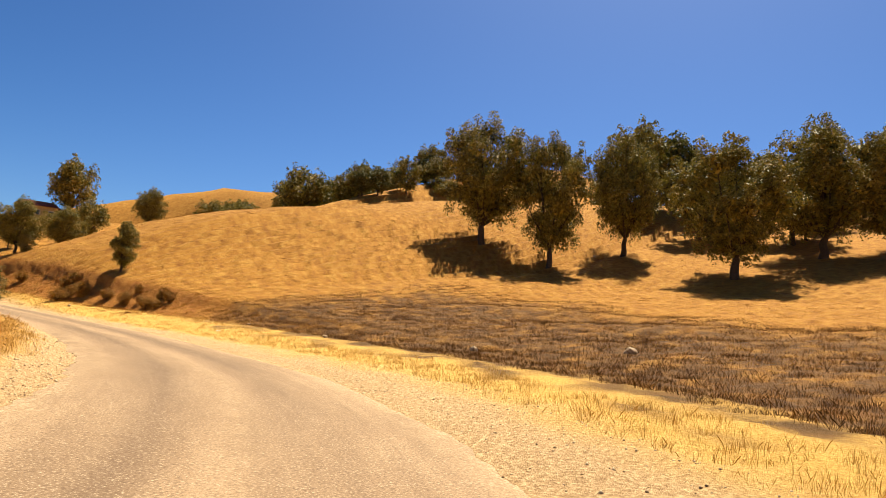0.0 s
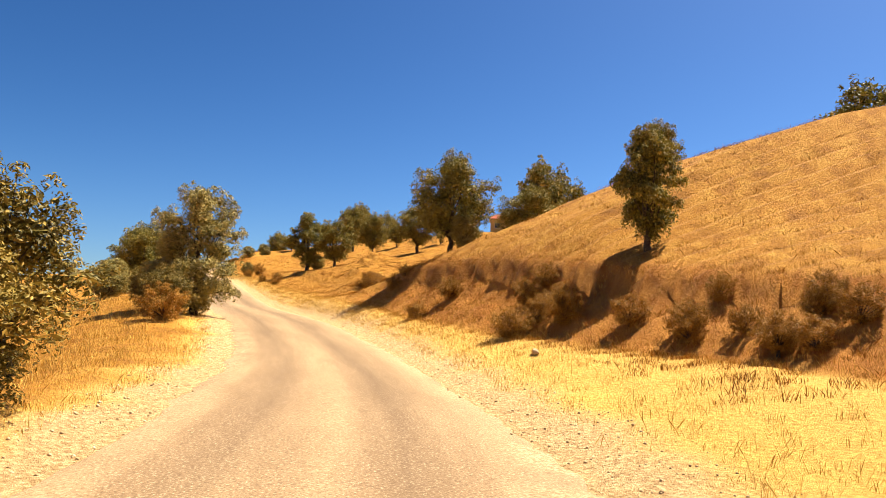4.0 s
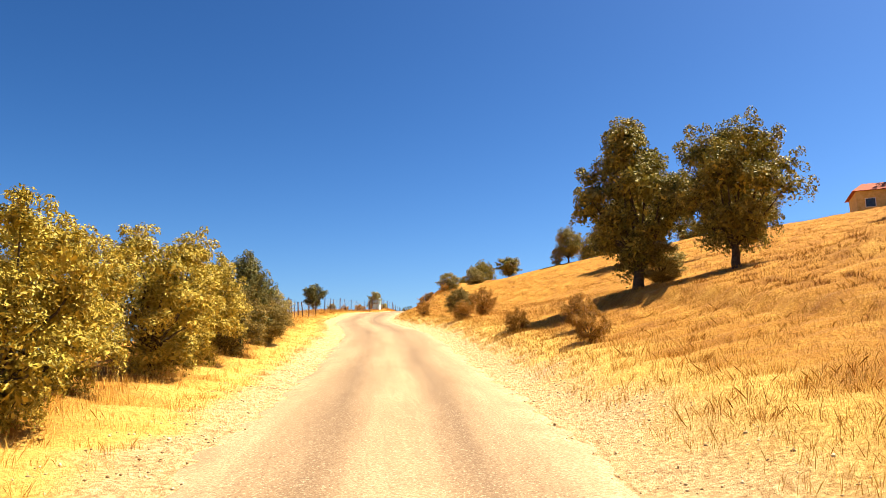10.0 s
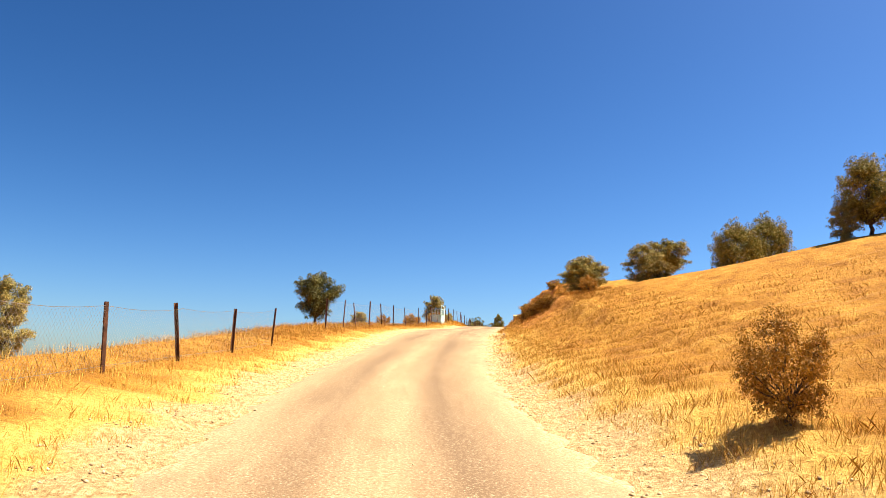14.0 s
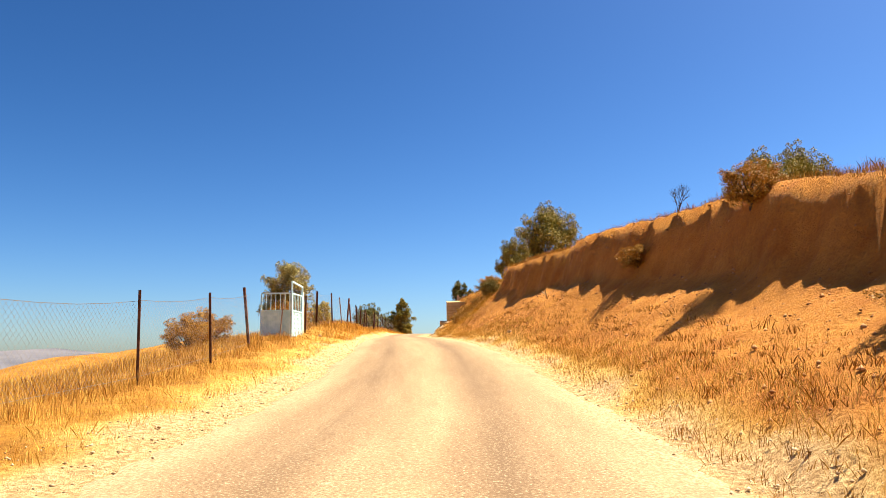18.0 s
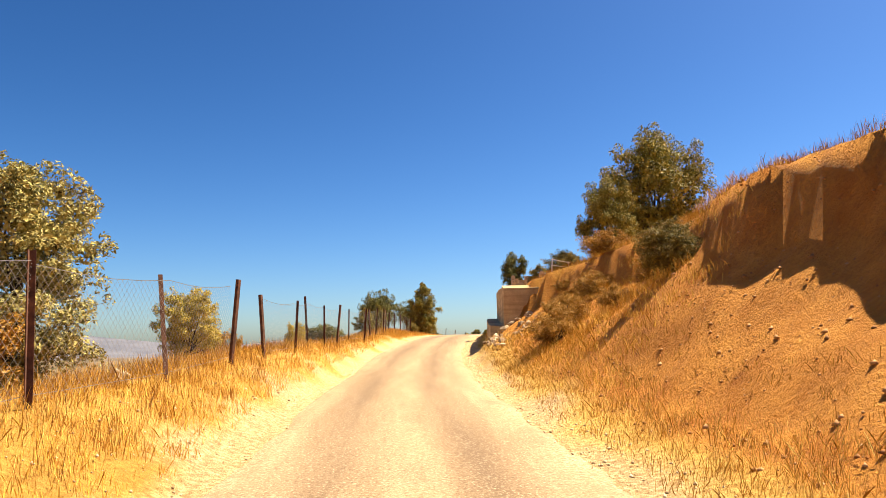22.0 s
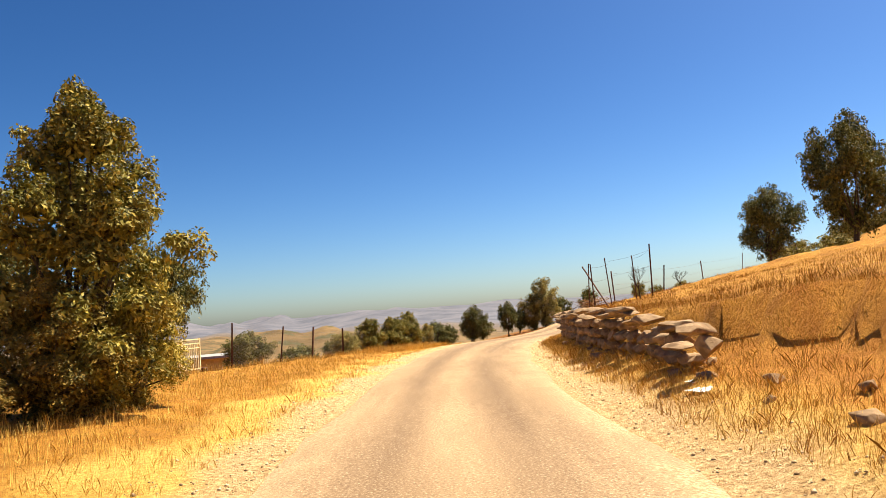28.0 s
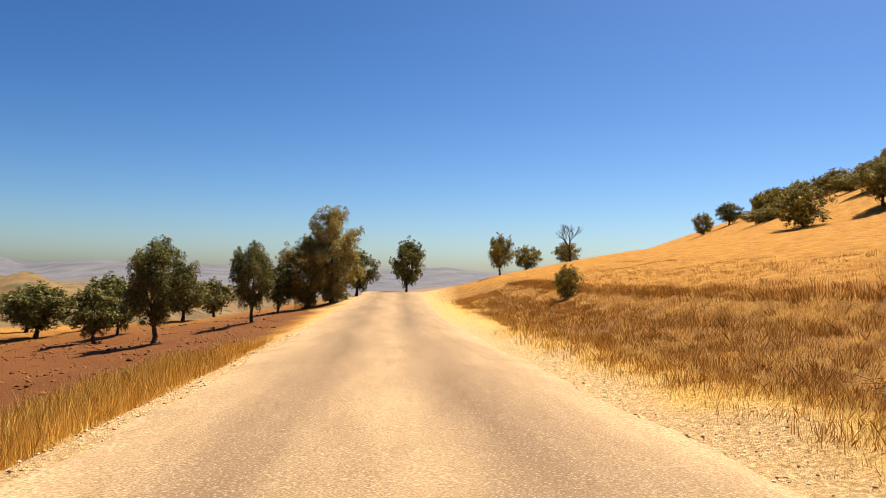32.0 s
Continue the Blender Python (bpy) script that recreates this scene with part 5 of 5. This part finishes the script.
def strew(name, pts, per, h, spread_, width, mat, label, seed, lean=0.5):
    """Tufts of thin blades at the points."""
    r = np.random.RandomState(seed)
    n = len(pts) * per
    base = np.repeat(pts, per, 0)
    ang = r.uniform(0, 2 * np.pi, n); rad = spread_ * np.sqrt(r.rand(n))
    base = base + np.stack([np.cos(ang) * rad, np.sin(ang) * rad, np.zeros(n)], 1)
    hh = h * r.uniform(0.45, 1.25, n) * np.repeat(r.uniform(0.6, 1.3, len(pts)), per)
    la = r.uniform(0, 2 * np.pi, n); le_ = lean * hh * r.rand(n)
    tip = base + np.stack([np.cos(la) * le_, np.sin(la) * le_, hh], 1)
    wa = r.uniform(0, np.pi, n)
    side = np.stack([np.cos(wa), np.sin(wa), np.zeros(n)], 1) * (width * r.uniform(0.6, 1.4, n))[:, None]
    knee = base * 0.45 + tip * 0.55
    knee[:, 2] = base[:, 2] + hh * 0.68
    V = np.stack([base - side, base + side, knee + side * 0.7, tip, knee - side * 0.7], 1).reshape(-1, 3).astype(np.float32)
    me = bpy.data.meshes.new(name)
    me.vertices.add(len(V)); me.vertices.foreach_set("co", V.ravel())
    me.loops.add(n * 5); me.loops.foreach_set("vertex_index", np.arange(n * 5, dtype=np.int32))
    me.polygons.add(n); me.polygons.foreach_set("loop_start", np.arange(0, n * 5, 5, dtype=np.int32))
    me.update(calc_edges=True)
    me.materials.append(mat)
    return tagged(new(name, me), label, "grass", kind="stuff")


def scatter(n, s0, s1, d_lo, d_hi, seed, power=1.0, sink=0.02):
    """Points beside the road; d_lo and d_hi give the offsets for the stations."""
    r = np.random.RandomState(seed)
    a, b = np.argmin(np.abs(LT - s0)), np.argmin(np.abs(LT - s1))
    cum = np.cumsum(np.r_[0, np.linalg.norm(np.diff(LINE[a:b + 1, :2], axis=0), axis=1)])
    j = a + np.searchsorted(cum, r.uniform(0, cum[-1], n))
    j = np.clip(j, a, b)
    lo, hi = d_lo(LT[j]), d_hi(LT[j])
    d = lo + (hi - lo) * r.rand(n) ** power
    x = LINE[j, 0] + tang[j, 1] * d + tang[j, 0] * r.uniform(-.4, .4, n)
    y = LINE[j, 1] - tang[j, 0] * d + tang[j, 1] * r.uniform(-.4, .4, n)
    return np.stack([x, y, ground(x, y) - sink], 1)


LE = lambda s: table(s, EDGE, 1)
RE = lambda s: table(s, EDGE, 2)
TOE = lambda s: table(s, RIGHT, 1)
RIM = lambda s: table(s, RIGHT, 1) + table(s, RIGHT, 4)
BRUSH = grass_material("golden_brush", (0.40, 0.18, 0.02), (0.62, 0.33, 0.04), (0.78, 0.48, 0.09))
RUSTY = grass_material("rusty_weed", (0.26, 0.11, 0.02), (0.46, 0.22, 0.035), (0.64, 0.38, 0.08))
strew("dry_grass", scatter(15000, -1, 33, lambda s: -LE(s) - 0.7, lambda s: -LE(s) - 4.0, 41, 1.2), 11, 0.13, 0.161, 0.0026, STRAW, "short straw-coloured dry grass on the verge", 1, 0.9)
strew("dry_grass", scatter(13500, -1, 34, lambda s: RE(s) + np.interp(s, [2.5, 5], [2.4, 0.7]), lambda s: np.maximum(TOE(s) + np.interp(s, [3, 5], [-2.6, 0.3]), RE(s) + 1.5), 42, 1.0), 11, 0.15, 0.161, 0.0026, STRAW, "short straw-coloured dry grass on the verge", 2, 0.9)
strew("tall_dry_grass", scatter(5500, 5, 30, lambda s: -LE(s) - 2.0, lambda s: -LE(s) - 6.0, 43, 0.8), 22, 0.22, 0.22, 0.0022, STRAW, "knee-high dry golden grass along the fence", 3, 0.45)
strew("tall_dry_grass", scatter(3400, 16, 28, lambda s: -LE(s) - np.interp(s, [21, 23], [1.8, 0.7]), lambda s: -LE(s) - np.interp(s, [21, 23.5, 26.5, 28], [4.6, 2.6, 2.6, 4.6]), 47, 0.9), 24, 0.22, 0.25, 0.0024, RUSTY, "rust-brown dry weeds along the fence", 8, 0.45)
strew("tall_dry_grass", scatter(4200, 30, 34, lambda s: -LE(s) - 1.0, lambda s: -LE(s) - 4.5, 44, 1.0), 22, 0.34, 0.2, 0.0026, STRAW, "tall golden dry grass at the field's edge", 4, 0.5)
strew("tall_dry_grass", scatter(7000, 4.5, 17, lambda s: TOE(s) - 1.2, lambda s: TOE(s) + 4.5, 45, 1.0), 20, 0.13, 0.22, 0.0024, HAY, "dry golden grass on the slope", 5, 1.2)
strew("tall_dry_grass", scatter(4200, 16.5, 27.4, lambda s: RIM(s) - 0.05, lambda s: RIM(s) + 2.0, 46, 1.6), 15, 0.17, 0.16, 0.0026, HAY, "dry grass along the top of the bank", 6, 0.6)
strew("tall_dry_grass", scatter(4200, 27.3, 36, lambda s: RIM(s), lambda s: RIM(s) + 9.0, 48, 1.3), 15, 0.13, 0.2, 0.0035, HAY, "dry grass on the slope above the stone wall", 16, 0.6)
strew("dry_grass", scatter(2600, 22, 27.4, lambda s: -LE(s) - 0.45, lambda s: -LE(s) - 1.7, 58), 16, 0.13, 0.2, 0.0026, BRUSH, "orange-gold dry grass on the rising verge", 20, 0.8)
strew("dry_weeds", scatter(2600, 3.6, 8.0, lambda s: TOE(s) - 0.3, lambda s: RIM(s) + 0.2, 49), 16, 0.13, 0.28, 0.003, RUSTY, "rust-brown dry weeds on the bank", 7, 1.3)
strew("dry_weeds", scatter(2400, 17, 25.0, lambda s: TOE(s) - 0.6, lambda s: TOE(s) + 1.3, 50, 1.4), 16, 0.10, 0.26, 0.0026, HAY, "rust-brown dry weeds at the foot of the bank", 9, 1.0)
strew("dry_weeds", scatter(1000, 23.5, 25.15, lambda s: TOE(s) + 0.1, lambda s: RIM(s) + 0.6, 57), 24, 0.17, 0.26, 0.003, BRUSH, "rust-coloured dry brush on the end of the bank", 19, 1.0)
strew("dry_weeds", scatter(4200, 30.4, 36, lambda s: TOE(s) - 0.6, lambda s: RIM(s) + 1.5, 51), 34, 0.17, 0.30, 0.0034, RUSTY, "brown dry weeds on the bank", 10, 1.0)
strew("dry_weeds", scatter(2200, 27.3, 30.4, lambda s: TOE(s) - 1.0, lambda s: RIM(s) + 0.6, 52), 30, 0.14, 0.27, 0.0028, RUSTY, "brown dry weeds below the stone wall", 11, 1.0)
strew("dry_weeds", scatter(6400, -1, 4.8, lambda s: 9.0 + 0 * s, lambda s: 30 + 0 * s, 53, 1.2), 26, 0.16, 0.402, 0.0045, WEED, "dark brown dry weeds on rough ground", 12, 1.2)
strew("hill_grass", scatter(16000, -1, 16, lambda s: RIM(s) + 3, lambda s: RIM(s) + 45, 54, 1.3), 13, 0.09, 0.345, 0.006, HAY, "sparse dry grass on the hillside", 13, 1.6)


def pebbles(name, pts, lo, hi, mat, label, seed):
    r = np.random.RandomState(seed)
    n = len(pts)
    k = np.array([(1, 0, 0), (0, 1, 0), (-1, 0, 0), (0, -1, 0), (0, 0, .8), (0, 0, -.5)])
    sz = lo * (hi / lo) ** (r.rand(n) ** 2.2)
    V = pts[:, None] + k[None] * r.uniform(0.6, 1.3, (n, 6, 1)) * sz[:, None, None]
    t = np.array([(0, 1, 4), (1, 2, 4), (2, 3, 4), (3, 0, 4), (1, 0, 5), (2, 1, 5), (3, 2, 5), (0, 3, 5)])
    F = (np.arange(n)[:, None, None] * 6 + t[None]).reshape(-1, 3)
    me = bpy.data.meshes.new(name)
    me.vertices.add(n * 6); me.vertices.foreach_set("co", V.astype(np.float32).ravel())
    me.loops.add(F.size); me.loops.foreach_set("vertex_index", F.astype(np.int32).ravel())
    me.polygons.add(len(F)); me.polygons.foreach_set("loop_start", np.arange(0, F.size, 3, dtype=np.int32))
    me.update(calc_edges=True)
    me.materials.append(mat)
    return tagged(new(name, me), label, "gravel", kind="stuff")


pebbles("gravel", scatter(26000, -1, 34, lambda s: RE(s) - 0.25, lambda s: RE(s) + np.interp(s, [2, 4.5, 14, 16.5, 24, 27], [2.8, 1.5, 1.4, 0.6, 0.6, 1.1]), 61, 1.0, -0.005), 0.006, 0.03, PEBBLE, "loose gravel along the edge of the road", 1)
pebbles("gravel", scatter(26000, -1, 34, lambda s: -LE(s) + 0.25, lambda s: -LE(s) - 1.2, 62, 1.0, -0.005), 0.006, 0.03, PEBBLE, "loose gravel along the edge of the road", 2)
pebbles("gravel", scatter(24000, -1, 34, lambda s: -0.55 + 0 * s, lambda s: 0.55 + 0 * s, 65, 1.0, -0.03), 0.004, 0.016, PEBBLE, "fine loose gravel on the crown of the road", 5)
CLOD = grass_material("earth_clods", (0.22, 0.09, 0.03), (0.36, 0.17, 0.06), (0.50, 0.27, 0.12))
pebbles("earth_clods", scatter(6000, 16.6, 25.4, lambda s: TOE(s) - 0.2, lambda s: RIM(s) - 0.2, 63, 1.0, 0.0), 0.012, 0.055, CLOD, "clods of orange earth on the bank", 3)
SCRUB = grass_material("brown_scrub", (0.12, 0.045, 0.008), (0.30, 0.125, 0.018), (0.52, 0.25, 0.04))
for k, (s0, s1, lo, hi, n) in enumerate([(8.7, 9.7, 6.2, 10, 420), (10.2, 12.0, 8.5, 16, 700), (17.0, 18.6, 4.0, 6.0, 260), (18.7, 22.5, 3.2, 4.6, 160), (5.0, 8.2, 4.6, 6.6, 200), (9, 15, 12, 40, 1200), (0, 9, 14, 60, 2200), (31, 35, 5.2, 9, 700)]):
    strew("low_scrub", scatter(n, s0, s1, lambda s: lo + 0 * s, lambda s: hi + 0 * s, 70 + k), 26, 0.11, 0.24, 0.005, SCRUB, "low brown dry scrub on the slope", 80 + k, 1.1)
pebbles("soil_clods", scatter(6000, 31, 37, lambda s: -LE(s) - 3, lambda s: -LE(s) - 34, 64, 0.8, 0.0), 0.04, 0.14, grass_material("red_soil", (0.09, 0.03, 0.009), (0.17, 0.062, 0.02), (0.27, 0.11, 0.036)), "clods of red-brown tilled soil", 4)


# ---- cut brushwood and broken branches ----
PALE_WOOD = simple("peeled_wood", (0.34, 0.22, 0.11), (0.58, 0.42, 0.24), 10, 0.85, 0.3, 0.01)
DRY_TWIG = simple("dry_twigs", (0.13, 0.065, 0.028), (0.34, 0.19, 0.085), 7, 0.9, 0.3, 0.01)


def brushwood(s0, s1, d0, d1, n, high, seed):
    """A heap of cut branches, lying crosswise."""
    rg = random.Random(seed)
    g = new("brushwood_heap")
    V, F = [], []
    for i in range(n):
        x, y, z, a = spot(rg.uniform(s0, s1), rg.uniform(d0, d1))
        z += rg.uniform(0.03, high)
        w, ln = rg.gauss(radians(a), 0.9), rg.uniform(0.25, 0.8)
        e = (x + math.cos(w) * ln, y + math.sin(w) * ln, z + rg.gauss(0, 0.16))
        limb(V, F, (x, y, z), e, rg.uniform(0.004, 0.012), 0.003, rg, 3, 3)
    tagged(raw("twig_tangle", V, F, DRY_TWIG, g), kind="stuff")
    for i in range(8):
        x, y, z, a = spot(rg.uniform(s0, s1), rg.uniform(d0, d1))
        V, F = [], []
        w = rg.gauss(radians(a), 0.5)
        limb(V, F, (x, y, z + high * 0.8), (x + math.cos(w) * 0.9, y + math.sin(w) * 0.9, z + high * rg.uniform(.6, 1.1)), 0.022, 0.012, rg, 4, 6)
        raw("branch", V, F, WOOD, g, True)
    return tagged(g, "heap of dry cut branches along the bank", "brushwood")


brushwood(30.1, 30.65, 4.7, 6.2, 620, 0.5, 1)
brushwood(30.8, 32.6, 5.4, 7.4, 900, 0.3, 2)
for s, d, rows in [(31.85, 6.6, (((0, 0, 0), (.1, .1, .75)), ((.1, .1, .7), (.35, 0, .3)), ((.1, .1, .55), (-.2, .1, .1)))), (31.55, 6.0, (((0, 0, 0), (.25, .1, .55)),)), (21.6, 4.3, (((0, 0, 0), (-.15, .1, .3)), ((-.06, .05, .12), (.08, .16, .26))))]:
    x, y, z, a = spot(s, d)
    g = new("broken_branch")
    for p, q in rows:
        V, F = [], []
        limb(V, F, p, q, 0.03, 0.016, rng, 4, 6)
        raw("limb", V, F, PALE_WOOD, g, True)
    g.matrix_basis = pose(x, y, z, 0, 0, a)
    tagged(g, "pale broken branch lying on the bank", "branch")
